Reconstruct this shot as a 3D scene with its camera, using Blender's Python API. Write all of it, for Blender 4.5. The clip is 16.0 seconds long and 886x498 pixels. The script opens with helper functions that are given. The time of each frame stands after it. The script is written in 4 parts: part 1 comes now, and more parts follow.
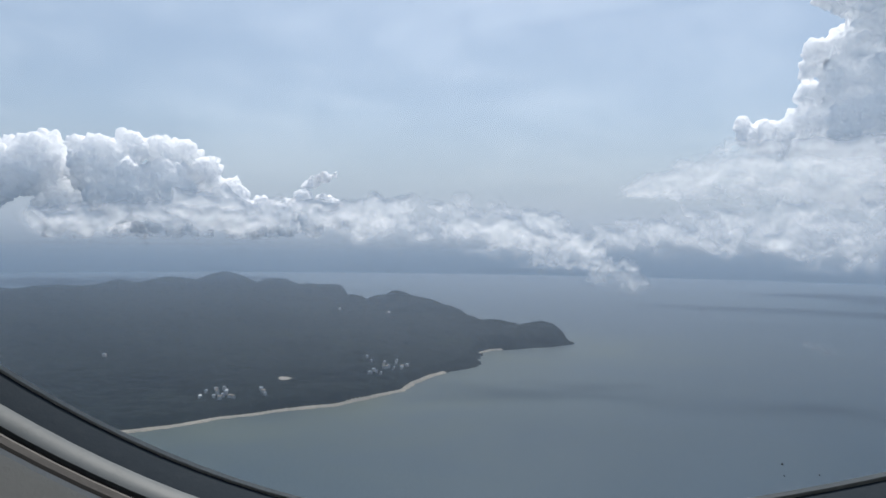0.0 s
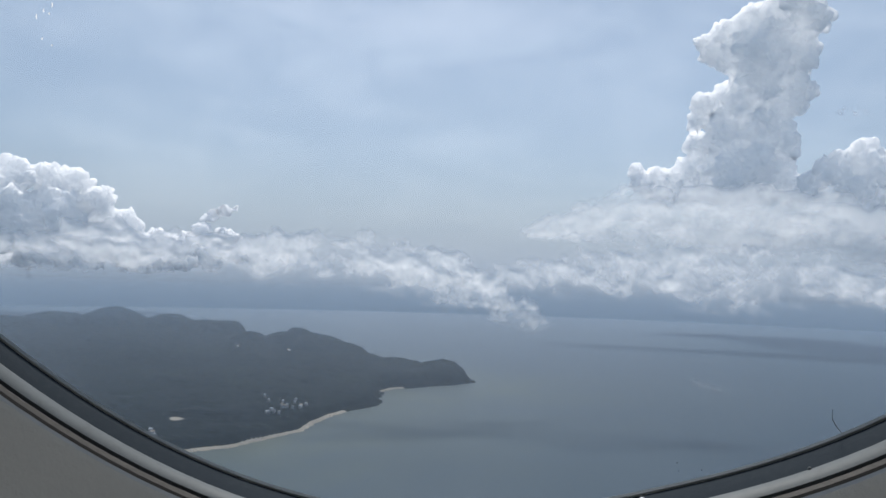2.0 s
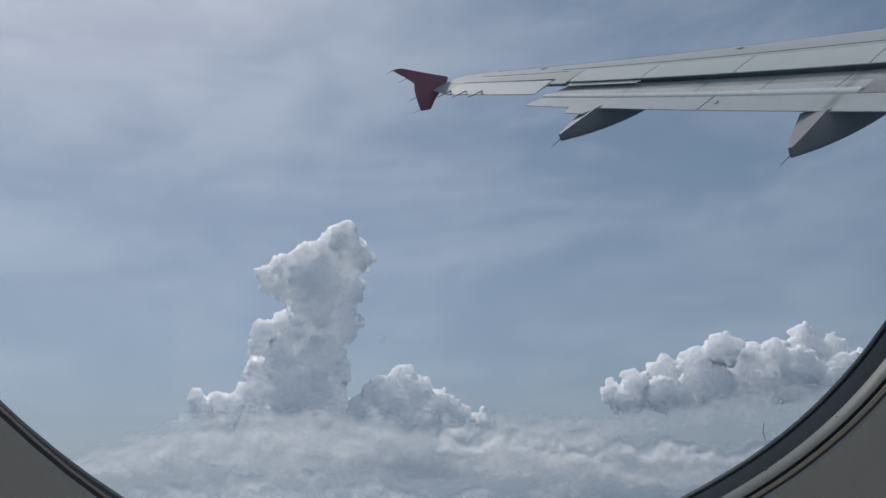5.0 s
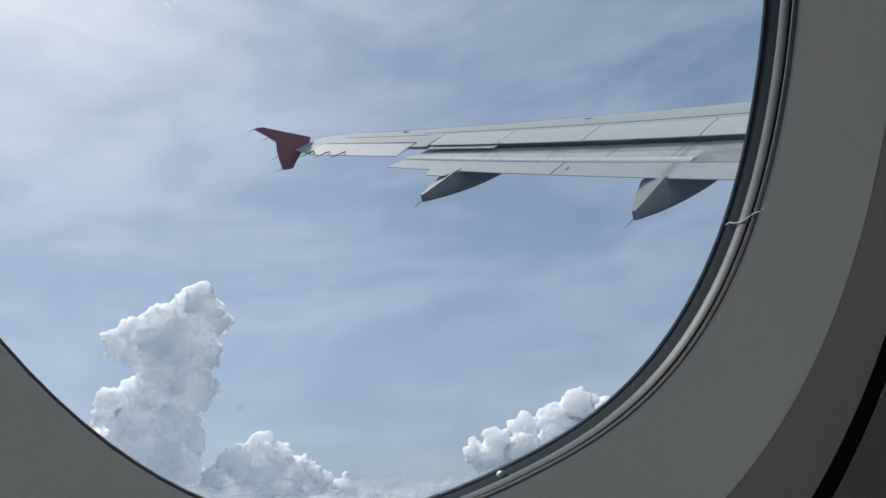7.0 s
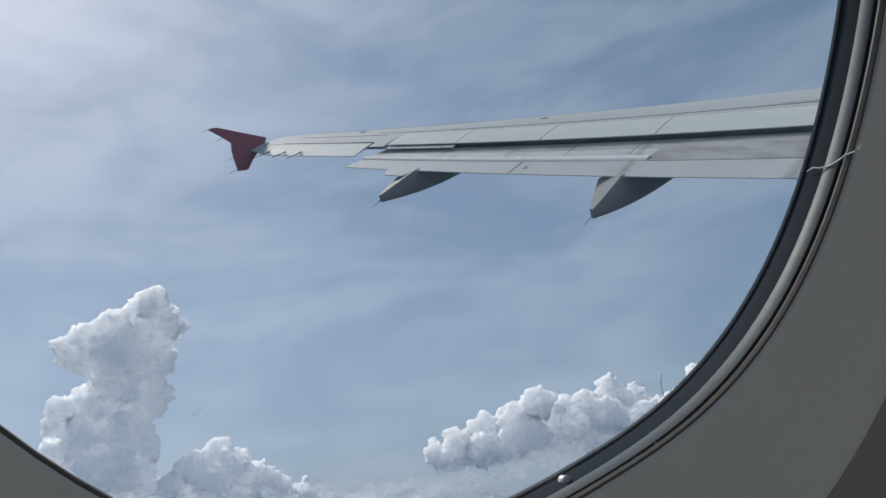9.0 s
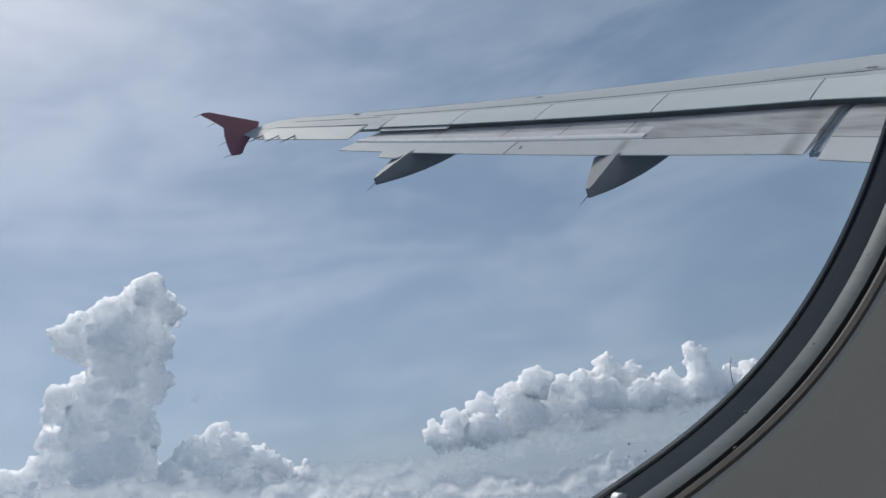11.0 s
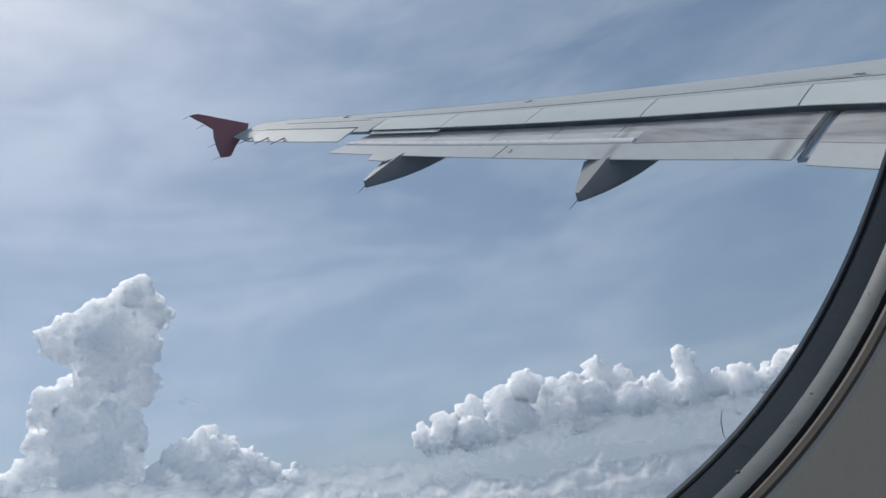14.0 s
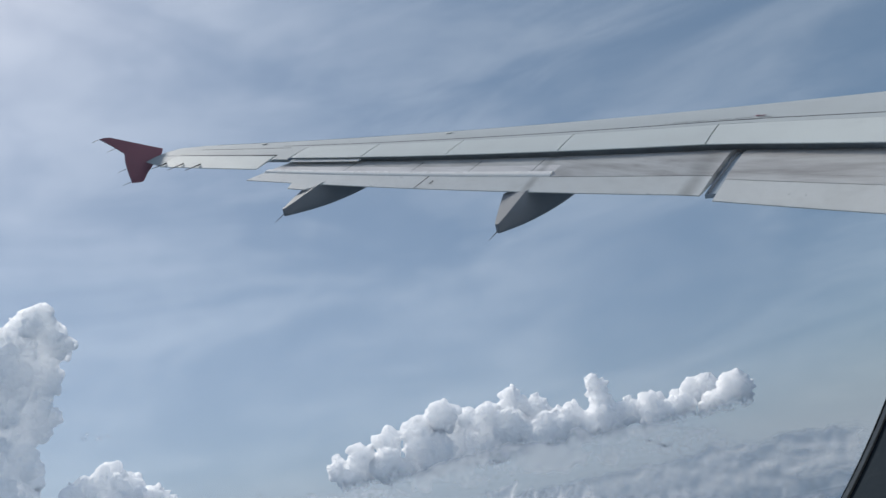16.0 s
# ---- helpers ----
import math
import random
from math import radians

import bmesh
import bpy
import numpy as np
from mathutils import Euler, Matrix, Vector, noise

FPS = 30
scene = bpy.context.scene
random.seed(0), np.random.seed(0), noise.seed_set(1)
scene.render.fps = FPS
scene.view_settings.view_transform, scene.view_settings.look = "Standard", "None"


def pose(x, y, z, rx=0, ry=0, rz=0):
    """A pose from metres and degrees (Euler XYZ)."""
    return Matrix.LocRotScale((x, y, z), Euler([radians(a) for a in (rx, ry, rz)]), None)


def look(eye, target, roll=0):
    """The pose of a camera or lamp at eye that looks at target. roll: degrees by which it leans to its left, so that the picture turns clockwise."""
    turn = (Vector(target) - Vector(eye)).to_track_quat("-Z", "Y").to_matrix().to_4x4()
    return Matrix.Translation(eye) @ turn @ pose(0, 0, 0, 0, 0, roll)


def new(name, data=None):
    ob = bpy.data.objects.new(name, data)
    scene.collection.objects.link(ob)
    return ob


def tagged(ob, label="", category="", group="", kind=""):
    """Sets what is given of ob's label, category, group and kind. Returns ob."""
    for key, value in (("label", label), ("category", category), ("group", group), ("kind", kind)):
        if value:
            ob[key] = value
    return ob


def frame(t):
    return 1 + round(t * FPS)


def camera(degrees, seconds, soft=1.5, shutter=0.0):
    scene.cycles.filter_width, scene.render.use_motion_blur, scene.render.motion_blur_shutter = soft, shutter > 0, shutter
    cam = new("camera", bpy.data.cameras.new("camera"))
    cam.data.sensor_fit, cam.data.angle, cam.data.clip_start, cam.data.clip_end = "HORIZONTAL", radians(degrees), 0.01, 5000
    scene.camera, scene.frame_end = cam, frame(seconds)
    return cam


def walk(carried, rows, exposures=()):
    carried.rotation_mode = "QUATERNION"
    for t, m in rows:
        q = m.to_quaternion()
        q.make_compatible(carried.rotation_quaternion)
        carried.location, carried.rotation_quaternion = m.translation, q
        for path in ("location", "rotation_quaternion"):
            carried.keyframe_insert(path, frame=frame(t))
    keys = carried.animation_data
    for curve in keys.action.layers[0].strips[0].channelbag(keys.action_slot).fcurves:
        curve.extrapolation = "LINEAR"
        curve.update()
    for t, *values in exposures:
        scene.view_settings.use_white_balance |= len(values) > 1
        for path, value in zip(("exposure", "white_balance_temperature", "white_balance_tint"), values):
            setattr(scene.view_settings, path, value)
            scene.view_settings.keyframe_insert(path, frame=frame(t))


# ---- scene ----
cam = camera(59.56, 16.0, 1.5)
PATH = [
    (0, pose(0.0366, 0.1035, 0.0426, 89.07, -0.78, 91.75)),
    (0.5, pose(0.0361, 0.0759, 0.0264, 89.44, -0.82, 89.92)),
    (1, pose(0.0357, 0.0752, 0.0218, 90.11, -1.60, 87.85)),
    (1.5, pose(0.0595, 0.0794, 0.0350, 90.80, -1.24, 86.14)),
    (2, pose(0.0833, 0.0836, 0.0482, 92.00, -1.68, 84.60)),
    (2.5, pose(0.0866, 0.0720, 0.0475, 93.66, -1.40, 82.87)),
    (3, pose(0.0899, 0.0604, 0.0469, 95.76, -0.78, 80.58)),
    (3.5, pose(0.0809, 0.0275, 0.0386, 98.01, 0.38, 77.05)),
    (4, pose(0.0719, -0.0054, 0.0303, 102.51, 0.70, 63.43)),
    (4.5, pose(0.0586, -0.0054, 0.0196, 105.46, 2.45, 58.30)),
    (5, pose(0.0452, -0.0054, 0.0089, 108.12, 3.13, 53.61)),
    (7.5, pose(0.0694, -0.0393, -0.0225, 111.88, 7.21, 43.46)),
    (8, pose(0.0632, -0.0398, -0.0239, 111.93, 7.44, 42.95)),
    (8.5, pose(0.0405, -0.0249, -0.0171, 111.92, 8.03, 42.46)),
    (9, pose(0.0177, -0.0100, -0.0102, 111.47, 8.50, 41.44)),
    (11.5, pose(-0.0109, 0.0251, 0.0012, 110.11, 9.69, 41.43)),
    (12, pose(-0.0110, 0.0311, 0.0022, 110.18, 9.87, 41.00)),
    (12.5, pose(-0.0111, 0.0371, 0.0032, 110.29, 9.76, 40.38)),
    (13, pose(-0.0139, 0.0354, 0.0023, 110.30, 9.83, 40.36)),
    (13.5, pose(-0.0167, 0.0338, 0.0014, 110.24, 9.59, 40.37)),
    (14, pose(-0.0128, 0.0323, 0.0106, 110.25, 9.50, 40.70)),
    (14.5, pose(-0.0088, 0.0308, 0.0198, 110.29, 9.39, 40.64)),
    (15, pose(-0.0180, 0.0232, 0.0232, 110.16, 10.24, 38.56)),
    (15.5, pose(-0.0268, 0.0232, 0.0227, 111.07, 10.40, 37.38)),
    (16, pose(-0.0396, 0.0217, 0.0273, 111.38, 11.22, 34.79))]

EXPOSURES = [(0, 0.12), (1.5, 0.08), (2.5, -0.02), (3.5, -0.1), (4, -0.4), (5.2, -0.55), (7.2, -0.08), (9.2, -0.25), (11.5, -0.25), (12.2, -0.19), (13.2, -0.08), (14, -0.17), (16, -0.14)]
walk(cam, PATH, EXPOSURES)

# ---- sun and sky ----
SUN_AZ, SUN_EL = 85.0, 55.0          # azimuth from the heading (+y) towards port (-x)


def bearing(az, el=0.0):
    a, e = radians(az), radians(el)
    return Vector((-math.sin(a) * math.cos(e), math.cos(a) * math.cos(e), math.sin(e)))


sun = new("sun", bpy.data.lights.new("sun", "SUN"))
sun.data.energy, sun.data.angle, sun.data.color = 3.6, radians(10.0), (1.0, 0.955, 0.89)
sun.matrix_world = look(bearing(SUN_AZ, SUN_EL) * 100, (0, 0, 0))


class Nodes:
    """Short-hand for building a node tree."""

    def __init__(self, tree):
        self.t = tree
        tree.nodes.clear()

    def n(self, kind, op=None, **sockets):
        node = self.t.nodes.new(kind)
        if op:
            node.operation = op
        for k, v in sockets.items():
            sock = node.inputs[int(k[1:])] if k[0] == "i" and k[1:].isdigit() else node.inputs[k.replace("_", " ")]
            self.put(sock, v)
        return node

    def put(self, sock, v):
        if isinstance(v, bpy.types.NodeSocket):
            self.t.links.new(v, sock)
        else:
            sock.default_value = v

    def math(self, op, a, b=0.0, c=0.0, clamp=False):
        m = self.n("ShaderNodeMath", op)
        m.use_clamp = clamp
        for i, v in enumerate((a, b, c)):
            self.put(m.inputs[i], v)
        return m.outputs[0]

    def mix(self, f, a, b):
        m = self.n("ShaderNodeMix")
        m.data_type = "RGBA"
        self.put(m.inputs[0], f), self.put(m.inputs[6], a), self.put(m.inputs[7], b)
        return m.outputs[2]

    def noise(self, vec, scale, detail=4.0, rough=0.55, dist=0.0):
        m = self.n("ShaderNodeTexNoise", None, Scale=scale, Detail=detail, Roughness=rough, Distortion=dist)
        if vec is not None:
            self.put(m.inputs["Vector"], vec)
        return m.outputs[0]

    def ramp(self, f, lo, hi):
        m = self.n("ShaderNodeMapRange")
        m.interpolation_type = "SMOOTHSTEP"
        self.put(m.inputs[0], f)
        m.inputs[1].default_value, m.inputs[2].default_value = lo, hi
        return m.outputs[0]

    def attribute(self, name):
        m = self.n("ShaderNodeAttribute")
        m.attribute_name = name
        return m.outputs["Fac"]

    def mapped(self, vec, scale=(1, 1, 1), rot=(0, 0, 0), loc=(0, 0, 0)):
        m = self.n("ShaderNodeMapping", None, Vector=vec)
        m.inputs["Scale"].default_value, m.inputs["Location"].default_value = scale, loc
        m.inputs["Rotation"].default_value = [radians(a) for a in rot]
        return m.outputs[0]


world = bpy.data.worlds.new("sky")
scene.world = world
world.use_nodes = True
W = Nodes(world.node_tree)
sky = W.n("ShaderNodeTexSky")
sky.sky_type, sky.sun_disc = "NISHITA", False
sky.sun_elevation, sky.sun_rotation = radians(SUN_EL), radians(-SUN_AZ)
sky.altitude, sky.air_density, sky.dust_density, sky.ozone_density = 600.0, 1.0, 2.6, 1.0
way = W.n("ShaderNodeTexCoord").outputs["Generated"]
veil = W.noise(W.mapped(way, (1.6, 1.6, 5.2), (14, 8, 25)), 2.1, 6, 0.52, 0.6)
streak = W.noise(W.mapped(way, (1.2, 6.0, 9.0), (22, -12, 40)), 2.2, 7, 0.55, 0.4)
fine = W.noise(W.mapped(way, (3.0, 3.0, 9.0), (10, 5, 0)), 5.0, 6, 0.6, 0.3)
cirrus = W.math("ADD", W.math("MULTIPLY", veil, 0.66), W.math("ADD", W.math("MULTIPLY", streak, 0.25), W.math("MULTIPLY", fine, 0.09)))
cirrus = W.ramp(cirrus, 0.35, 0.67)
glow = W.n("ShaderNodeVectorMath", "SCALE", i0=sky.outputs[0])
glow.inputs["Scale"].default_value = 0.060
blue = W.n("ShaderNodeVectorMath", "ADD", i0=glow.outputs[0])
blue.inputs[1].default_value = (0.076, 0.128, 0.184)
white = W.n("ShaderNodeVectorMath", "ADD", i0=glow.outputs[0])
white.inputs[1].default_value = (0.212, 0.260, 0.308)
both = W.mix(cirrus, blue.outputs[0], white.outputs[0])
# the haze that the far sea and air fade into, at and under the horizon
up = W.n("ShaderNodeSeparateXYZ", None, Vector=way).outputs[2]
near = W.n("ShaderNodeVectorMath", "DOT_PRODUCT", i0=way)
near.inputs[1].default_value = bearing(SUN_AZ, SUN_EL)
bloom = W.math("POWER", W.math("MAXIMUM", near.outputs["Value"], 0.0), 6.0)
veiled = W.n("ShaderNodeVectorMath", "SCALE", i0=both, Scale=W.math("ADD", 0.95, W.math("MULTIPLY", bloom, 0.34)))
both = W.mix(W.ramp(up, 0.17, -0.02), veiled.outputs[0], (0.350, 0.415, 0.495, 1))
both = W.mix(W.ramp(up, 0.03, -0.045), both, (0.108, 0.156, 0.220, 1))
W.n("ShaderNodeOutputWorld", None, Surface=W.n("ShaderNodeBackground", None, Color=both, Strength=1.0).outputs[0])

# ---- materials ----


def material(name):
    m = bpy.data.materials.new(name)
    m.use_nodes = True
    n = Nodes(m.node_tree)
    return m, n, n.n("ShaderNodeTexCoord").outputs["Object"]


def finish(n, shader, bump=None):
    n.n("ShaderNodeOutputMaterial", None, Surface=shader)


def bumped(n, height, strength, distance):
    return n.n("ShaderNodeBump", None, Height=height, Strength=strength, Distance=distance).outputs[0]


def surface(name, colour, rough=0.5, metal=0.0, stain=0.12, grain=20.0, bump=0.15, depth=0.001, blotch=2.0, dark=None, shine=0.5, stretch=None, streaks=()):
    """A plain stuff with blotches, fine grain and a little relief; sizes by the metre."""
    m, n, at = material(name)
    along = n.mapped(at, stretch) if stretch else at
    big = n.noise(along, blotch, 5, 0.6)
    small = n.noise(along, grain, 6, 0.65)
    c = Vector(colour)
    d = Vector(dark) if dark else c * 0.55
    f = n.math("ADD", n.math("MULTIPLY", n.ramp(big, 0.35, 0.75), stain), n.math("MULTIPLY", n.ramp(small, 0.45, 0.8), stain * 0.8))
    base = n.mix(f, (*c, 1), (*d, 1))
    # oily streaks blown back over a panel, each at its own span
    for span, wide, slant in streaks:
        x, y = n.n("ShaderNodeSeparateXYZ", None, Vector=at).outputs[:2]
        off = n.math("ABSOLUTE", n.math("ADD", x, n.math("ADD", span, n.math("MULTIPLY", n.math("ADD", y, span * 0.26 + 0.3), slant))))
        base = n.mix(n.math("MULTIPLY", n.ramp(off, wide, 0.0), n.math("ADD", 0.2, n.math("MULTIPLY", big, 0.45))), base, (0.16, 0.15, 0.14, 1))
    rg = n.math("ADD", rough - 0.08, n.math("MULTIPLY", big, 0.16))
    b = n.n("ShaderNodeBsdfPrincipled", None, Base_Color=base, Roughness=rg, Metallic=metal, Normal=bumped(n, small, bump, depth))
    b.inputs["Specular IOR Level"].default_value = shine
    finish(n, b.outputs[0])
    return m


# two darker copies of cabin_panel carry the sidewall's shade in their colour
SHADED_PANEL = surface("shaded_panel", (0.27, 0.262, 0.25), 0.6, 0, 0.12, 330, 0.6, 0.001, 9)
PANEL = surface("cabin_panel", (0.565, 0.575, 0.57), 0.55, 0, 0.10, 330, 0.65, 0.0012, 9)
DEEP_SHADE_PANEL = surface("deep_shade_panel", (0.13, 0.12, 0.115), 0.6, 0, 0.15, 330, 0.6, 0.001, 9)
PANEL_EDGE = surface("panel_edge", (0.085, 0.078, 0.072), 0.7, 0, 0.4, 300, 0.4, 0.0005, 40)
RING = surface("ring_metal", (0.125, 0.145, 0.155), 0.5, 0.0, 0.35, 400, 0.2, 0.0003, 25, (0.06, 0.07, 0.075), 0.16)
RUBBER = surface("black_rubber", (0.026, 0.036, 0.047), 0.8, 0, 0.5, 500, 0.3, 0.0004, 30, (0.040, 0.050, 0.060), 0.05)
LINING = surface("cabin_lining", (0.55, 0.54, 0.52), 0.7, 0, 0.12, 60, 0.2, 0.001, 3)
CARPET = surface("carpet", (0.06, 0.07, 0.10), 0.95, 0, 0.3, 200, 0.5, 0.003, 5)
FABRIC = surface("seat_cloth", (0.035, 0.035, 0.04), 0.85, 0, 0.3, 400, 0.4, 0.001, 8)
SKIN = surface("fuselage_paint", (0.72, 0.72, 0.72), 0.35, 0, 0.08, 30, 0.05, 0.001, 1)

GROOVE = surface("groove_rubber", (0.12, 0.13, 0.14), 0.8, 0, 0.4, 500, 0.2, 0.0003, 30, (0.08, 0.09, 0.10), 0.1)
RIM = surface("rim_metal", (0.42, 0.45, 0.46), 0.5, 0, 0.3, 400, 0.1, 0.0002, 25, (0.25, 0.27, 0.28), 0.3)
STUD_METAL = surface("stud_metal", (0.85, 0.86, 0.86), 0.35, 0.15, 0.1, 500, 0.1, 0.0002, 60)

WING_PAINT = surface("wing_grey", (0.44, 0.475, 0.485), 0.62, 0.0, 0.18, 14, 0.06, 0.002, 1.3, (0.30, 0.31, 0.32), 0.35)
SPOILER_PAINT = surface("spoiler_grey", (0.56, 0.60, 0.595), 0.62, 0.0, 0.16, 12, 0.06, 0.002, 1.7, (0.38, 0.39, 0.39), 0.35)
FLAP_PAINT = surface("flap_grey", (0.64, 0.65, 0.635), 0.30, 0.15, 0.22, 10, 0.05, 0.002, 2.2, (0.36, 0.35, 0.33), 0.5, None, ((8.62, 0.10, 0.1), (6.42, 0.16, 0.0)))
FLAP_NOSE = surface("flap_bare_metal", (0.53, 0.53, 0.52), 0.38, 0.1, 0.6, 14, 0.05, 0.002, 5.0, (0.25, 0.23, 0.225), 0.5, (0.10, 1.0, 1.0), ((8.62, 0.12, 0.1), (6.45, 0.25, 0.0)))
FLAP_BAND = surface("flap_band_metal", (0.76, 0.735, 0.715), 0.30, 0.2, 0.4, 12, 0.05, 0.002, 5.0, (0.40, 0.37, 0.36), 0.5, (0.12, 1.0, 1.0), ((8.62, 0.10, 0.1),))
# white of the shroud strip; on the flap it paints a sun glint
STRIP_AND_GLINT_WHITE = surface("strip_and_glint_white", (0.86, 0.84, 0.81), 0.28, 0.0, 0.15, 20, 0.05, 0.001, 3)
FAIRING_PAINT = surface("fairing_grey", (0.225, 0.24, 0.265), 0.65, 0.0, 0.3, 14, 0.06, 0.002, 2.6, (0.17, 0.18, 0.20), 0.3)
COVE = surface("cove_primer", (0.30, 0.36, 0.42), 0.6, 0, 0.4, 20, 0.2, 0.003, 3, (0.08, 0.09, 0.10))
FENCE_RED = surface("fence_red", (0.31, 0.085, 0.125), 0.4, 0, 0.25, 25, 0.06, 0.001, 4, (0.20, 0.05, 0.075))
SEAM = surface("seam_sealant", (0.03, 0.033, 0.038), 0.6, 0, 0.3, 60, 0.1, 0.001, 10)
WICK = surface("wick_carbon", (0.05, 0.05, 0.055), 0.6, 0, 0.3, 100, 0.1, 0.001, 20)
FADED_INK = surface("faded_ink", (0.17, 0.17, 0.175), 0.6, 0, 0.5, 60, 0.1, 0.001, 10)
INK = surface("marking_ink", (0.02, 0.02, 0.022), 0.6, 0, 0.3, 60, 0.1, 0.001, 10)


def pane_material():
    m, n, at = material("window_pane")
    dust = n.ramp(n.noise(at, 55, 8, 0.7), 0.55, 0.9)
    smear = n.ramp(n.noise(n.mapped(at, (3, 1, 9)), 6, 5, 0.6), 0.45, 0.8)
    f = n.math("ADD", n.math("MULTIPLY", dust, 0.022), n.math("ADD", 0.010, n.math("MULTIPLY", smear, 0.022)))
    clear = n.n("ShaderNodeBsdfTransparent").outputs[0]
    clear = n.n("ShaderNodeMixShader", None, Fac=f, i1=clear, i2=n.n("ShaderNodeBsdfTranslucent", None, Color=(0.68, 0.80, 0.92, 1)).outputs[0]).outputs[0]
    finish(n, clear)
    return m


PANE = pane_material()


def cloud_material(name, lo, hi, feather, deep, colour=(0.99, 0.99, 0.99)):
    """White cloud that frays where it is thin ('thin' is 0 at the heart and 1 at the fringe). deep: metres that light wanders inside it."""
    m, n, at = material(name)
    thin = n.attribute("thin")
    fray = n.noise(at, feather, 5, 0.5)
    body = n.math("SUBTRACT", n.math("ADD", fray, 0.5), thin)
    alpha = n.ramp(body, lo, hi)
    relief = bumped(n, n.noise(at, feather * 1.6, 3, 0.5), 0.3, 10.0)
    b = n.n("ShaderNodeBsdfPrincipled", None, Base_Color=(*colour, 1), Roughness=1.0, Normal=relief)
    b.inputs["Specular IOR Level"].default_value = 0.0
    b.inputs["Subsurface Weight"].default_value = 1.0
    b.inputs["Subsurface Radius"].default_value = (1.0, 1.0, 1.0)
    b.inputs["Subsurface Scale"].default_value = deep
    s = b.outputs[0]
    s = n.n("ShaderNodeMixShader", None, Fac=alpha, i1=n.n("ShaderNodeBsdfTransparent").outputs[0], i2=s).outputs[0]
    finish(n, s)
    return m


CUMULUS = cloud_material("cumulus", -0.90, 0.15, 0.012, deep=420.0)
PUFFS = cloud_material("soft_cumulus", -0.45, 0.75, 0.010, deep=300.0)


def soft_material():
    """Soft cloud sheet: its cover is kept in the mesh, the noise only frays it."""
    m, n, at = material("soft_cloud")
    fray = n.math("MULTIPLY", n.math("SUBTRACT", n.noise(at, 0.02, 4, 0.6), 0.5), 0.25)
    cover = n.attribute("cover")
    alpha = n.math("ADD", cover, n.math("MULTIPLY", fray, cover), clamp=True)
    d = n.n("ShaderNodeBsdfDiffuse", None, Color=(0.94, 0.95, 0.955, 1)).outputs[0]
    tr = n.n("ShaderNodeBsdfTranslucent", None, Color=(0.94, 0.95, 0.955, 1)).outputs[0]
    body = n.n("ShaderNodeMixShader", None, Fac=0.62, i1=d, i2=tr).outputs[0]
    finish(n, n.n("ShaderNodeMixShader", None, Fac=alpha, i1=n.n("ShaderNodeBsdfTransparent").outputs[0], i2=body).outputs[0])
    return m


SOFT = soft_material()


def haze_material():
    """Tint of a flat sheet, added to stand in for aerial haze over the sea."""
    m, n, at = material("haze_tint")
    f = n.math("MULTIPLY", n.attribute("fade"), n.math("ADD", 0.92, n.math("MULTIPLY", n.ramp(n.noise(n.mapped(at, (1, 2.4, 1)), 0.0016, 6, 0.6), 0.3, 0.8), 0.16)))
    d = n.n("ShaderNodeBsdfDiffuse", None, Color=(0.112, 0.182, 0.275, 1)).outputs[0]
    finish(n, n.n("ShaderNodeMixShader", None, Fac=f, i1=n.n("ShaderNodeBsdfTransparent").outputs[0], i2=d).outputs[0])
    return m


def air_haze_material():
    # haze put into the colour of a thin see-through sheet
    m, n, at = material("air_haze_tint")
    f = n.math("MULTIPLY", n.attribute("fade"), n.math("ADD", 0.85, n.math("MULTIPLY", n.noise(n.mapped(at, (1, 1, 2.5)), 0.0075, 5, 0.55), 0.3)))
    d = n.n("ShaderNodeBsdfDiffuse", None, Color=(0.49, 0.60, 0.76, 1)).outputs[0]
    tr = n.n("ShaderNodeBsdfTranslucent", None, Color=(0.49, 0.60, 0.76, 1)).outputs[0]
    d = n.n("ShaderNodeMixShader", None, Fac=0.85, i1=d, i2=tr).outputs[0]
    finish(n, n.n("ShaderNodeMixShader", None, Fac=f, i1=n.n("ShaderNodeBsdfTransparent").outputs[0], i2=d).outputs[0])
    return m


AIR_HAZE_TINT = air_haze_material()


def sea_material():
    m, n, at = material("sea_water")
    depth = n.attribute("shallow")
    patch = n.noise(at, 0.004, 6, 0.6, 0.8)
    silt = n.math("MULTIPLY", depth, n.math("ADD", 0.35, n.math("MULTIPLY", n.ramp(patch, 0.25, 0.75), 0.65)))
    base = n.mix(silt, (0.027, 0.060, 0.094, 1), (0.095, 0.120, 0.092, 1))
    wave = n.noise(n.mapped(at, (1, 2.2, 1), (0, 0, 30)), 0.08, 8, 0.65)
    b = n.n("ShaderNodeBsdfPrincipled", None, Base_Color=base, Roughness=0.42, Normal=bumped(n, wave, 0.35, 1.2))
    b.inputs["IOR"].default_value = 1.33
    b.inputs["Specular IOR Level"].default_value = 0.35
    finish(n, b.outputs[0])
    return m


def forest_material():
    m, n, at = material("forest_canopy")
    sand = n.attribute("sand")
    crown = n.noise(at, 0.07, 7, 0.7)
    stand = n.noise(at, 0.006, 5, 0.6)
    green = n.mix(n.ramp(crown, 0.3, 0.7), (0.004, 0.008, 0.007, 1), (0.008, 0.014, 0.011, 1))
    green = n.mix(n.ramp(stand, 0.55, 0.78), green, (0.014, 0.022, 0.015, 1))
    base = n.mix(n.ramp(n.math("ADD", sand, n.math("MULTIPLY", crown, 0.15)), 0.45, 0.62), green, (0.40, 0.37, 0.31, 1))
    b = n.n("ShaderNodeBsdfPrincipled", None, Base_Color=base, Roughness=0.9, Normal=bumped(n, crown, 0.45, 5.0))
    b.inputs["Specular IOR Level"].default_value = 0.05
    finish(n, b.outputs[0])
    return m


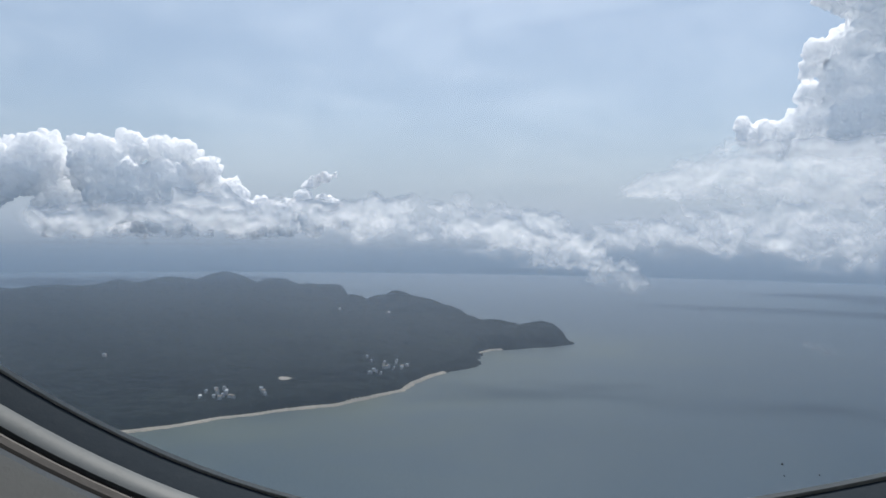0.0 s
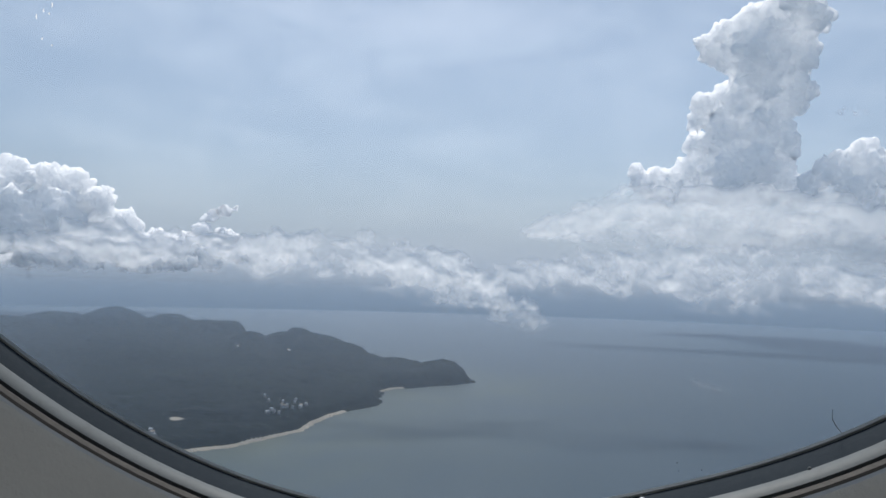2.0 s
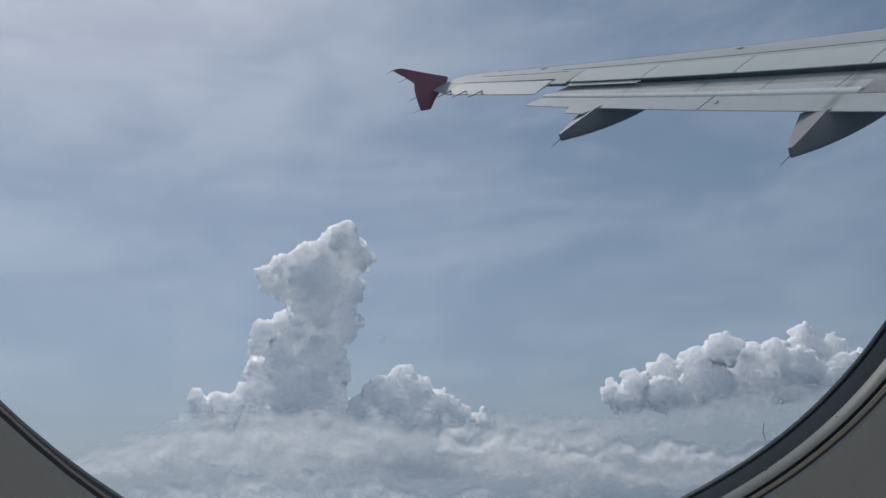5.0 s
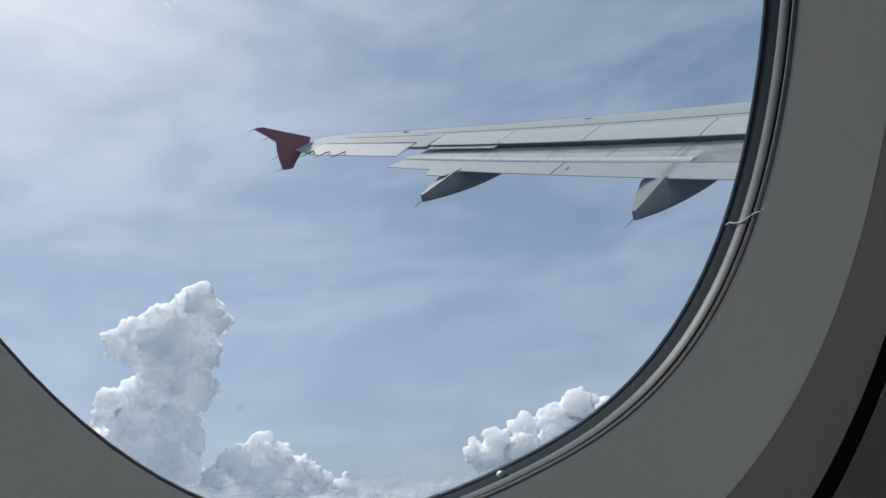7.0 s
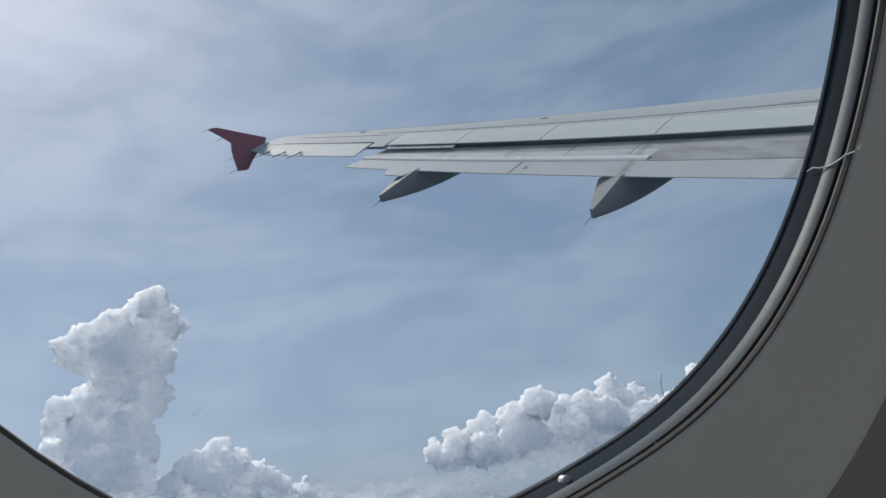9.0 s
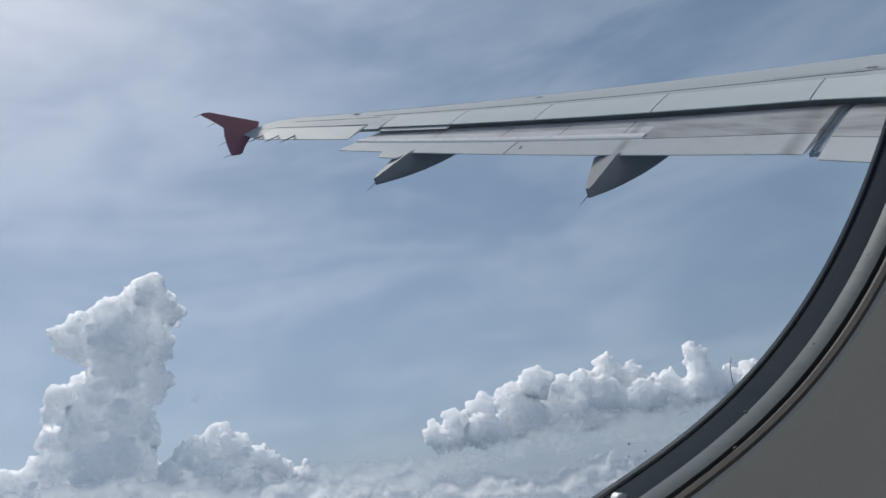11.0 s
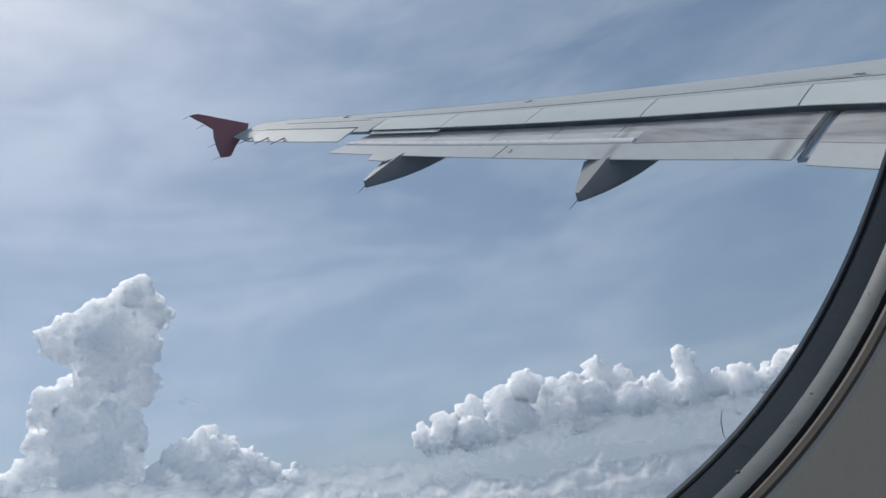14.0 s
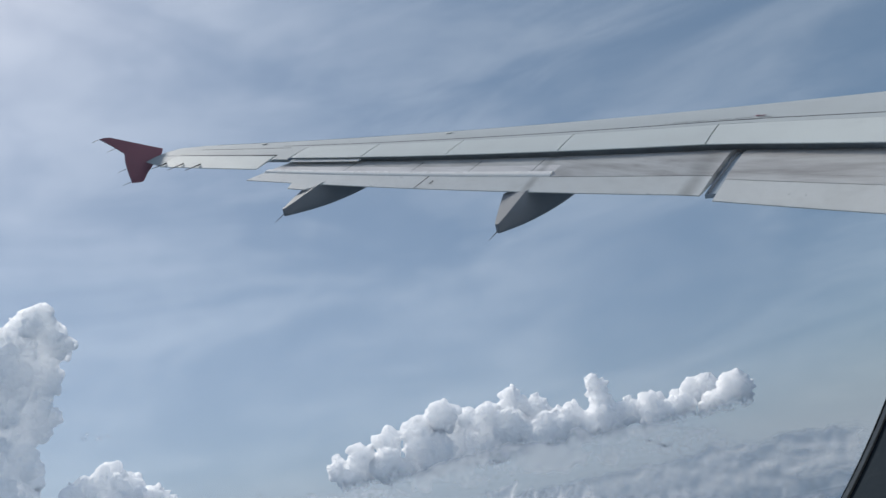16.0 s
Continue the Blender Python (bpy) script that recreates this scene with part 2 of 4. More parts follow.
HAZE_TINT, SEA, FOREST = haze_material(), sea_material(), forest_material()
PLASTER = surface("house_wall", (0.50, 0.485, 0.455), 0.8, 0, 0.25, 3, 0.2, 0.02, 0.5)
TIN_ROOFS = [surface("tin_roof", c, 0.5, 0.1, 0.3, 2, 0.2, 0.02, 0.4) for c in ((0.42, 0.42, 0.42), (0.36, 0.30, 0.24), (0.50, 0.53, 0.57))]

# ---- mesh helpers ----


def mesh_of(name, verts, faces, mat, smooth=True):
    me = bpy.data.meshes.new(name)
    me.from_pydata([tuple(v) for v in verts], [], faces)
    me.materials.append(mat)
    if smooth:
        me.polygons.foreach_set("use_smooth", [True] * len(me.polygons))
    me.update()
    return me


def piece(name, me, parent=None, label="", m=None):
    ob = new(name, me)
    if parent is not None:
        ob.parent = parent
    if m is not None:
        ob.matrix_basis = m
    if label:
        ob["label"] = label
    return ob


def outward(me):
    bm = bmesh.new()
    bm.from_mesh(me)
    bmesh.ops.recalc_face_normals(bm, faces=bm.faces)
    bm.to_mesh(me)
    bm.free()
    return me


def part(name, bm, mat, parent, label="", smooth=False):
    """Links a bmesh as one mesh object under a thing or a part."""
    me = bpy.data.meshes.new(name)
    bmesh.ops.recalc_face_normals(bm, faces=bm.faces)
    bm.to_mesh(me)
    bm.free()
    me.materials.append(mat)
    if smooth:
        me.polygons.foreach_set("use_smooth", [True] * len(me.polygons))
    return piece(name, me, parent, label)


def loft(rows, closed=True, caps=True):
    """Faces between rows of equally many points."""
    k = len(rows[0])
    verts = [v for r in rows for v in r]
    faces = []
    for i in range(len(rows) - 1):
        for j in range(k if closed else k - 1):
            a, b = i * k + j, i * k + (j + 1) % k
            faces.append((a, b, b + k, a + k))
    if caps and closed:
        faces += [tuple(range(k)), tuple(range((len(rows) - 1) * k, len(rows) * k))]
    return verts, faces


def loft_part(name, rows, mat, parent, label="", smooth=True, closed=True, sharp=35.0):
    me = outward(mesh_of(name, *loft(rows, closed), mat, smooth))
    if smooth:
        me.set_sharp_from_angle(angle=radians(sharp))
    return piece(name, me, parent, label)


def box_bm(sx, sy, sz, at=(0, 0, 0), bevel=0.0):
    bm = bmesh.new()
    bmesh.ops.create_cube(bm, size=1.0, matrix=Matrix.Translation(at) @ Matrix.Diagonal((sx, sy, sz, 1)))
    if bevel:
        bmesh.ops.bevel(bm, geom=bm.edges[:], offset=bevel, segments=2, affect="EDGES")
    return bm


def rod_bm(a, b, r0, r1, sides=8):
    a, b = Vector(a), Vector(b)
    bm = bmesh.new()
    m = Matrix.Translation((a + b) / 2) @ (b - a).to_track_quat("Z", "Y").to_matrix().to_4x4()
    bmesh.ops.create_cone(bm, cap_ends=True, segments=sides, radius1=r0, radius2=r1, depth=(b - a).length, matrix=m)
    return bm


def group_of(name, label, category, m=None, group="", kind=""):
    ob = tagged(new(name), label, category, group, kind)
    ob.empty_display_size = 0.2
    if m is not None:
        ob.matrix_basis = m
    return ob


# ---- the aircraft's attitude: climbing, banked to starboard, in the world ----
AIR = Matrix(((0.91197, 0.33040, 0.24319, 0), (-0.19950, 0.87513, -0.44084, 0), (-0.35848, 0.35352, 0.86401, 0), (0, 0, 0, 1)))
WING_AT = AIR @ Matrix.Translation((1.62, 11.3726, -1.7672))      # wing coordinates: x = -span, y forward, z up

# ---- the cabin window ----
WIN = AIR @ Matrix(((0.0244, 0.1542, 0.9877, -0.0609), (0.999, 0.0338, -0.03, 0.1093), (-0.038, 0.9875, -0.1532, 0.0995), (0, 0, 0, 1)))
WIN_A, WIN_B, WIN_N = 0.130, 0.1825, 2.457      # half width, half height, roundness; in WIN x is forward, y up, z into the cabin


def oval(off, depth, k=160, grow=1.0):
    pts = []
    for i in range(k):
        a = 2 * math.pi * i / k
        c, s = math.cos(a), math.sin(a)
        r = (abs(c) ** WIN_N + abs(s) ** WIN_N) ** (-1 / WIN_N)
        pts.append(Vector(((WIN_A * grow + off) * r * c, (WIN_B * grow + off) * r * s, depth)))
    return pts


def band(name, profile, mat, parent, label="", k=160):
    """A ring swept round the window from a profile of (offset outwards, depth)."""
    return piece(name, ring_mesh(name, profile, mat, k), parent, label)


def ring_mesh(name, profile, mat, k):
    rows = [oval(o, d, k) for o, d in profile]
    v, f = loft(rows, True, False)
    me = mesh_of(name, v, f, mat)
    me.set_sharp_from_angle(angle=radians(40))
    return me


window = group_of("window_1", "oval cabin window with worn grey rings and black rubber seal", "window", WIN, kind="structure")
# sidewall reveal: from the lip back to the funnel's outer step
band("window_reveal", [(0.0008, -0.0030), (0.0, -0.0012), (0.0004, 0.0), (0.0016, 0.0007), (0.008, 0.0018), (0.018, 0.0042), (0.029, 0.0078), (0.0372, 0.0112), (0.0392, 0.0119), (0.0402, 0.0116), (0.0404, 0.0100)],
     PANEL, window, "smooth grey moulded plastic window surround")
band("panel_edge", [(0.0008, -0.0032), (-0.0003, -0.0022), (-0.0003, -0.0011), (0.0005, -0.0004)], PANEL_EDGE, window, "thin brown worn edge of the surround")


def rounded(d0, d1, lift, n=8):
    """Profile of a ring between two depths whose face swells by lift."""
    out = [(0.0012 + 0.28 * d0, -d0)]
    for i in range(n + 1):
        f = i / n
        d = d0 + (d1 - d0) * f
        out.append((0.28 * d - lift * math.sin(math.pi * min(1, max(0, 0.06 + 0.88 * f))) ** 0.7, -d))
    return out + [(0.0012 + 0.28 * d1, -d1)]


band("trim_ring", rounded(0.0011, 0.0027, 0.0002), GROOVE, window, "thin grey metal ring")
band("groove_seal", [(0.0010, -0.0026), (0.0025, -0.0030), (0.0026, -0.0043), (0.0015, -0.0046)], GROOVE, window, "black rubber groove")
band("retainer_ring", rounded(0.0045, 0.0087, 0.0005), RING, window, "satin grey metal retainer ring with rounded face")
band("outer_seal", [(0.0034, -0.0083), (0.0025, -0.0087), (0.0028, -0.0105), (0.0034, -0.0128), (0.0041, -0.0150), (0.0046, -0.0152)], RUBBER, window, "wide black rubber seal")
band("glass_rim", [(0.0046, -0.0150), (0.0036, -0.0152), (0.0034, -0.0158), (0.0054, -0.0164)], RIM, window, "thin grey metal rim")
pane_pts = oval(0.012, -0.0170)
pane = piece("pane", mesh_of("pane", pane_pts, [tuple(range(len(pane_pts)))], PANE, False), window, "clear acrylic pane with faint dust and smears")
pane.visible_shadow = False
# small metal stud of the seal and two grit specks
stud_bm = rod_bm((0.0, 0.0, 0.0), (0.0, 0.0, 0.0026), 0.0011, 0.0010, 18)
bmesh.ops.bevel(stud_bm, geom=[e for e in stud_bm.edges if e.calc_length() < 0.001], offset=0.0003, segments=2, affect="EDGES")
stud = part("stud", stud_bm, STUD_METAL, window, "small round bright metal stud", True)
stud.matrix_basis = Matrix.Translation((-0.004, -0.1858, -0.0126)) @ pose(0, 0, 0, -20, 8, 0)
for k, (x, off, d) in enumerate(((0.030, 0.0022, 0.0088), (0.052, 0.0018, 0.0070), (-0.062, 0.0030, 0.0098), (0.018, 0.0008, 0.0034), (0.075, 0.0019, 0.0072))):
    bm = bmesh.new()
    bmesh.ops.create_icosphere(bm, subdivisions=1, radius=0.00045 + 0.0001 * (k % 3))
    speck = part("grit_speck", bm, PANEL_EDGE if k % 2 else RING, window, "speck of grit")
    fx = x / (WIN_A + off)
    speck.matrix_basis = Matrix.Translation((x, -(WIN_B + off) * (1 - abs(fx) ** WIN_N) ** (1 / WIN_N), -d))



def thread(name, points, radius, mat, label):
    """A thin strand through points, in the window's coordinates."""
    rows = []
    for i, p in enumerate(points):
        a, b = Vector(points[max(0, i - 1)]), Vector(points[min(len(points) - 1, i + 1)])
        d = (b - a).normalized()
        u = d.orthogonal().normalized()
        v = d.cross(u)
        rr = radius * (0.55 if i in (0, len(points) - 1) else 1.0)
        rows.append([Vector(p) + (u * math.cos(k * math.pi / 3) + v * math.sin(k * math.pi / 3)) * rr for k in range(6)])
    loft_part(name, rows, mat, window, label)


def droplet_material():
    m, n, at = material("dried_droplet")
    clear = n.n("ShaderNodeBsdfTransparent").outputs[0]
    milky = n.n("ShaderNodeBsdfTranslucent", None, Color=(0.95, 0.96, 0.97, 1)).outputs[0]
    finish(n, n.n("ShaderNodeMixShader", None, Fac=n.math("ADD", 0.45, n.math("MULTIPLY", n.noise(at, 900, 3), 0.4)), i1=clear, i2=milky).outputs[0])
    return m


DROPLET = droplet_material()
FIBRE = surface("pale_fibre", (0.72, 0.74, 0.74), 0.6, 0, 0.2, 300, 0.1, 0.0003, 40)
thread("fibre", [(0.1025, -0.136, -0.0134), (0.1023, -0.1348, -0.0116), (0.1022, -0.1348, -0.0097), (0.102, -0.1341, -0.0069), (0.1018, -0.1323, -0.0042), (0.1019, -0.1306, -0.0022), (0.1021, -0.1298, -0.0001), (0.1028, -0.1293, 0.0005), (0.1034, -0.1281, 0.0012)],
       0.00022, FIBRE, "thin pale fibre caught across the rings")
thread("scratch", [(0.0381, -0.1765, -0.0168), (0.0376, -0.1791, -0.0168), (0.0382, -0.1817, -0.0168), (0.0393, -0.1844, -0.0168)], 0.00009, FADED_INK, "fine dark scratch on the pane")
for x, y, s in ((0.0055, -0.1812, 0.32), (0.0099, -0.1847, 0.28), (0.0052, -0.1836, 0.25)):
    bm = bmesh.new()
    bmesh.ops.create_icosphere(bm, subdivisions=1, radius=0.0006 * s)
    part("dirt_speck", bm, SEAM, window, "dark speck on the pane").matrix_basis = Matrix.Translation((x, y, -0.0167))
for x, y, l in ((-0.072, -0.0514, 0.9), (-0.0702, -0.051, 0.6), (-0.0696, -0.0518, 0.4), (-0.0682, -0.0508, 0.8), (-0.0734, -0.0549, 0.35), (-0.0724, -0.0565, 0.3), (-0.0649, -0.0497, 0.35)):
    thread("droplet_streak", [(x - 0.0003 * l, y - 0.0004 * l, -0.0168), (x, y, -0.0167), (x + 0.0003 * l, y + 0.0004 * l, -0.0168)], 0.00013, DROPLET, "tiny dried droplet on the pane")

# sidewall behind the reveal, with the reveal's opening through it
SIDE_Z = 0.0040


def sidewall(name, depth, off, half_w, half_h, mat, parent, label):
    k = 160
    inner = oval(off, depth, k)
    outer = []
    for i in range(k):
        a = 2 * math.pi * i / k
        c, s = math.cos(a), math.sin(a)
        q = 1 / max(abs(c) / half_w, abs(s) / half_h)
        outer.append(Vector((q * c, q * s, depth)))
    v, f = loft([inner, outer], True, False)
    return piece(name, mesh_of(name, v, f, mat), parent, label)


wall = group_of("wall_port", "grey plastic cabin sidewall round the window", "wall", WIN, kind="structure")
band("reveal_joint", [(0.0402, 0.0112), (0.0404, 0.0086), (0.0412, 0.0086), (0.0414, 0.0108)], RUBBER, wall, "dark joint round the surround")
# beyond the joint the panels are coloured as if in shade
band("inner_panel", [(0.0413, 0.0106), (0.0420, 0.0112), (0.0445, 0.0110), (0.060, 0.0082), (0.080, 0.0050), (0.0935, 0.0032), (0.0950, 0.0022), (0.0952, -0.0010)], SHADED_PANEL, wall, "grey moulded panel that falls away from the window, shade put into its colour")
band("panel_gap", [(0.0950, 0.0010), (0.0955, -0.0060), (0.1040, -0.0060), (0.1045, 0.0030)], RUBBER, wall, "dark gap between panels")
sidewall("sidewall_panel", SIDE_Z, 0.1043, 1.6, 0.40, DEEP_SHADE_PANEL, wall, "moulded sidewall panel, shade put into its dark brown-grey colour")
sidewall("outer_skin", -0.024, 0.050, 0.36, 0.36, SKIN, wall, "white painted outer skin")
band("skin_return", [(0.050, -0.024), (0.048, -0.0176), (0.0066, -0.0172)], RUBBER, wall, "dark window belt frame")


def fuselage():
    """Outer skin of the tube, ahead of, behind, above and below the window."""
    cx, cz, rad = 1.874, -0.20, 2.03
    ys = [-2.2, -1.2, -0.24, 0.11, 0.46, 1.5] + [3 + 2 * i for i in range(9)]
    angs = [-90 + 5 * i for i in range(73)]
    verts = [(cx - rad * math.cos(radians(a)), y, cz + rad * math.sin(radians(a))) for y in ys for a in angs]
    k = len(angs)
    faces = []
    for i in range(len(ys) - 1):
        for j in range(k - 1):
            if 2 <= i <= 3 and -1 <= angs[j] <= 15:
                continue
            a = i * k + j
            faces.append((a, a + 1, a + 1 + k, a + k))
    ob = piece("fuselage_skin", mesh_of("fuselage_skin", verts, faces, SKIN), None, "", AIR)
    tagged(ob, "white painted curved outer skin of the airliner", "fuselage", kind="structure")


fuselage()


def cabin():
    """Plain linings that close the cabin behind the camera."""
    lx, rx, lo, hi, back = -1.6, 1.6, -0.95, 0.95, 3.3
    z0 = SIDE_Z
    for name, y1, z1 in (("upper_lining", hi, 0.35), ("lower_lining", lo, 0.30)):
        y0 = math.copysign(0.397, y1)
        rows = [[Vector((x, y0, z0)), Vector((x, y1, z1)), Vector((x, y1 * 1.03, z1)), Vector((x, y0, z0 - 0.03))] for x in (lx, rx)]
        loft_part(name, rows, LINING, wall, "pale slanting cabin lining", False)
    for name, label, cat, mat, size, at in (
            ("floor", "dark carpeted cabin floor", "floor", CARPET, (3.2, 0.05, back - 0.29), (0, lo - 0.025, z0 + 0.29 + (back - 0.29) / 2)),
            ("ceiling", "pale cabin ceiling lining", "ceiling", LINING, (3.2, 0.05, back - 0.34), (0, hi + 0.025, z0 + 0.34 + (back - 0.34) / 2)),
            ):
        ob = part(name, box_bm(*size, at), mat, None)
        ob.matrix_basis = WIN
        tagged(ob, label, cat, kind="structure")
    for name, label, x in (("wall_fore", "pale cabin divider ahead", rx + 0.003), ("wall_aft", "pale cabin divider behind", lx - 0.053)):
        out = [(-0.40, z0 - 0.03), (-1.0, 0.30), (-1.0, z0 + back), (1.0, z0 + back), (1.0, 0.35), (0.40, z0 - 0.03)]
        ob = loft_part(name, [[Vector((x + w, y, z)) for y, z in out] for w in (0, 0.05)], LINING, None, "", False)
        ob.matrix_basis = WIN
        tagged(ob, label, "wall", kind="structure")
    # starboard side: a lining with a row of window openings
    star = group_of("wall_starboard", "pale cabin lining with a row of windows", "wall", WIN, kind="structure")
    zc = z0 + back
    part("lower_lining", box_bm(3.2, 0.80, 0.05, (0, lo + 0.40, zc)), LINING, star)
    part("upper_lining", box_bm(3.2, 0.72, 0.05, (0, hi - 0.36, zc)), LINING, star)
    for i in range(7):
        part("pier", box_bm(0.27, 0.38, 0.05, (-1.465 + i * 0.4883, 0.04, zc)), LINING, star)


cabin()
# added fill lamp, in place of sky in the unseen starboard windows; brightens the surround
lamp = new("starboard_fill", bpy.data.lights.new("starboard_fill", "AREA"))
lamp.data.shape, lamp.data.size, lamp.data.size_y, lamp.data.energy, lamp.data.color = "RECTANGLE", 1.3, 0.36, 16.5, (0.93, 0.97, 1.0)
lamp.matrix_world = WIN @ Matrix.Translation((0.75, 0.04, SIDE_Z + 3.27))


def seat():
    s = group_of("cabin_seat", "dark cloth airliner seat ahead beside the wall", "seat", WIN @ Matrix.Translation((0.62, -0.95, 0.42)))
    part("backrest", box_bm(0.11, 0.72, 0.44, (0, 0.80, 0), 0.035), FABRIC, s, "", True)
    part("cushion", box_bm(0.46, 0.12, 0.44, (0.26, 0.40, 0), 0.035), FABRIC, s, "", True)
    part("headrest", box_bm(0.09, 0.16, 0.36, (0.0, 1.22, 0), 0.03), FABRIC, s, "", True)
    for dz in (-0.16, 0.16):
        part("leg", box_bm(0.30, 0.35, 0.03, (0.25, 0.17, dz), 0.004), RING, s, "grey metal leg")


seat()

# ---- the wing (coordinates in metres: s is the span from the centre line) ----


def te_z(s):
    return 0.0858 * s + 0.00309 * s * s


def te_y(s):
    return -0.26 * s if s > 6.4 else -0.26 * 6.4 - 0.05 * (6.4 - s)


def run(s):
    """Distance from the spoilers' trailing edge forward to the leading edge."""
    return 3.55 - (s - 6.4) * 0.232 if s > 6.4 else 3.55 + (6.4 - s) * 0.48


def crest(s):
    return 0.50 * run(s)


def up_z(s, d):
    """Upper surface, d metres ahead of the spoilers' trailing edge."""
    dc, k = crest(s), 0.24 if s > 6.4 else 0.24
    if d <= dc:
        return te_z(s) + k * d * (1 - d / (2 * dc))
    zm, f = k * dc / 2, min(1.0, (d - dc) / (run(s) - dc))
    return te_z(s) + zm - (zm + 0.03 * run(s)) * (1 - math.sqrt(max(0.0, 1 - f ** 2.6)))


def low_z(s, d):
    f = max(0.0, min(1.0, d / run(s)))
    return te_z(s) - 0.03 - 0.085 * run(s) * math.sin(math.pi * f ** 0.8) ** 0.8 * (1 - 0.2 * f)


def hinge(s):
    return 0.69 - 0.03 * (s - 10)


def wp(s, d, dz=0.0, lower=False):
    """A point of the wing's surface."""
    return Vector((-s, te_y(s) + d, (low_z(s, d) if lower else up_z(s, d)) + dz))


def lerp(a, b, f):
    return a + (b - a) * f


wing = group_of("airplane_wing", "grey airliner wing with extended flaps and a dark red tip fence", "wing", WING_AT)


def wing_box():
    rows = []
    for i in range(61):
        s = lerp(1.15, 16.75, i / 60)
        a = hinge(s) if s < 13.5 else lerp(hinge(13.5), 0.10, min(1, (s - 13.5) / 0.2))
        if s > 13.6:
            a = lerp(0.14, 0.06, (s - 13.6) / 3.15)
        R_ = run(s) if s < 16.2 else run(s) - 0.9 * ((s - 16.2) / 0.55) ** 2 * 0.6
        ring = [wp(s, lerp(a, R_, (j / 16) ** 0.85), 0) for j in range(17)]
        ring += [wp(s, lerp(R_, a, j / 12), 0, True) for j in range(1, 13)]
        rows.append(ring)
    return loft_part("wing_box", rows, WING_PAINT, wing, "grey painted upper and lower wing skin", sharp=50)


wing_box()


def slab(name, s0, s1, d0, d1, mat, label="", thick=0.03, lift=0.0, skew=0.0, n=6, m=6, parent=None, aft=None):
    """A panel of the upper surface between two spans, d0 (aft) to d1 (ahead); d0 and d1 may be functions of the span."""
    rows = []
    for i in range(n + 1):
        top, bot = [], []
        for j in range(m + 1):
            g = j / m
            s = lerp(s0, s1, i / n) + skew * g
            a = d0(s) if callable(d0) else d0
            b = d1(s) if callable(d1) else d1
            p = wp(s, lerp(a, b, g), lift)
            top.append(p)
            bot.append(p - Vector((0, 0, thick * (0.35 + 0.65 * g))))
        rows.append(top + bot[::-1])
    return loft_part(name, rows, mat, parent or wing, label, sharp=30)


# five spoilers along the rear of the upper surface
SPANS = [3.2, 6.58, 8.58, 10.385, 11.946, 13.41]
for i in range(5):
    slab("spoiler", SPANS[i] + 0.010, SPANS[i + 1] - 0.010, 0.0, lambda s: hinge(s) - 0.02, SPOILER_PAINT, "pale grey spoiler panel", 0.035, 0.004, 0.13)
slab("shroud_strip", 11.97, 13.40, -0.075, lambda s: 0.02, STRIP_AND_GLINT_WHITE, "pale strip below the outer spoiler", 0.02, -0.035)
# strip of skin between the outer spoiler and the aileron
slab("filler_panel", 13.44, 13.78, -0.06, lambda s: 0.62, WING_PAINT, "", 0.03, 0.0, 0.12)


def ail(s):
    return -0.40 + 0.05 * (s - 13.8) / 2.5


slab("aileron", 13.80, 16.22, ail, lambda s: 0.10, SPOILER_PAINT, "pale grey aileron", 0.04, -0.004, 0.06)
slab("tip_trailing_edge", 16.24, 16.78, lambda s: -0.33 + (s - 16.24) * 0.25, lambda s: 0.10, WING_PAINT, "", 0.04, -0.004, 0.0)


def seam(s0, s1, d, wide=0.009, n=24):
    rows = []
    for i in range(n + 1):
        s = lerp(s0, s1, i / n)
        a = d(s) if callable(d) else d
        rows.append([wp(s, a - wide / 2, 0.004), wp(s, a + wide / 2, 0.004), wp(s, a + wide / 2, -0.006), wp(s, a - wide / 2, -0.006)])
    return loft_part("seam", rows, SEAM, wing, "dark panel joint", False)


seam(2.2, 14.2, lambda s: hinge(s) + 0.10 + 0.012 * (14 - s), 0.013)
seam(13.85, 16.2, lambda s: 0.13 - 0.01 * (s - 14), 0.013)
seam(13.9, 16.0, lambda s: 0.52 - 0.04 * (s - 14), 0.010)
seam(3.0, 16.3, lambda s: run(s) * 0.84, 0.009)
# slat tracks' small covers on the upper skin
for s in (14.95, 11.35):
    bm = bmesh.new()
    bmesh.ops.create_uvsphere(bm, u_segments=12, v_segments=8, radius=1, matrix=Matrix.Translation(wp(s, crest(s) * 1.15, 0.004)) @ Matrix.Diagonal((0.16, 0.05, 0.009, 1)))
    part("slat_cover", bm, WING_PAINT, wing, "", True)

# dark cove under the spoilers, seen in the gap above the flap
rows = []
for i in range(31):
    s = lerp(2.2, 13.75, i / 30)
    rows.append([wp(s, 0.10, -0.05), wp(s, 0.62, -0.10), Vector((-s, te_y(s) + 0.75, te_z(s) - 0.30)), Vector((-s, te_y(s) + 0.55, te_z(s) - 0.30)), wp(s, 0.12, -0.075)])
loft_part("flap_cove", rows, COVE, wing, "dark cove ahead of the flap", True)


def flap_aft(s):
    return 0.73 + (13.7 - s) * 0.045


def flap_drop(s):
    return 0.25 + (13.7 - s) * 0.027


def flap_pt(s, g, up=0.0):
    """g runs from the nose (0) to the trailing edge (1)."""
    aft = lerp(-0.32, flap_aft(s), g)
    z = te_z(s) - 0.085 - (flap_drop(s) - 0.085) * max(0.0, (g - 0.22) / 0.78) ** 1.12 - 0.22 * max(0.0, 0.22 - g)
    return Vector((-s, te_y(max(s, 6.4)) - aft, z + up))


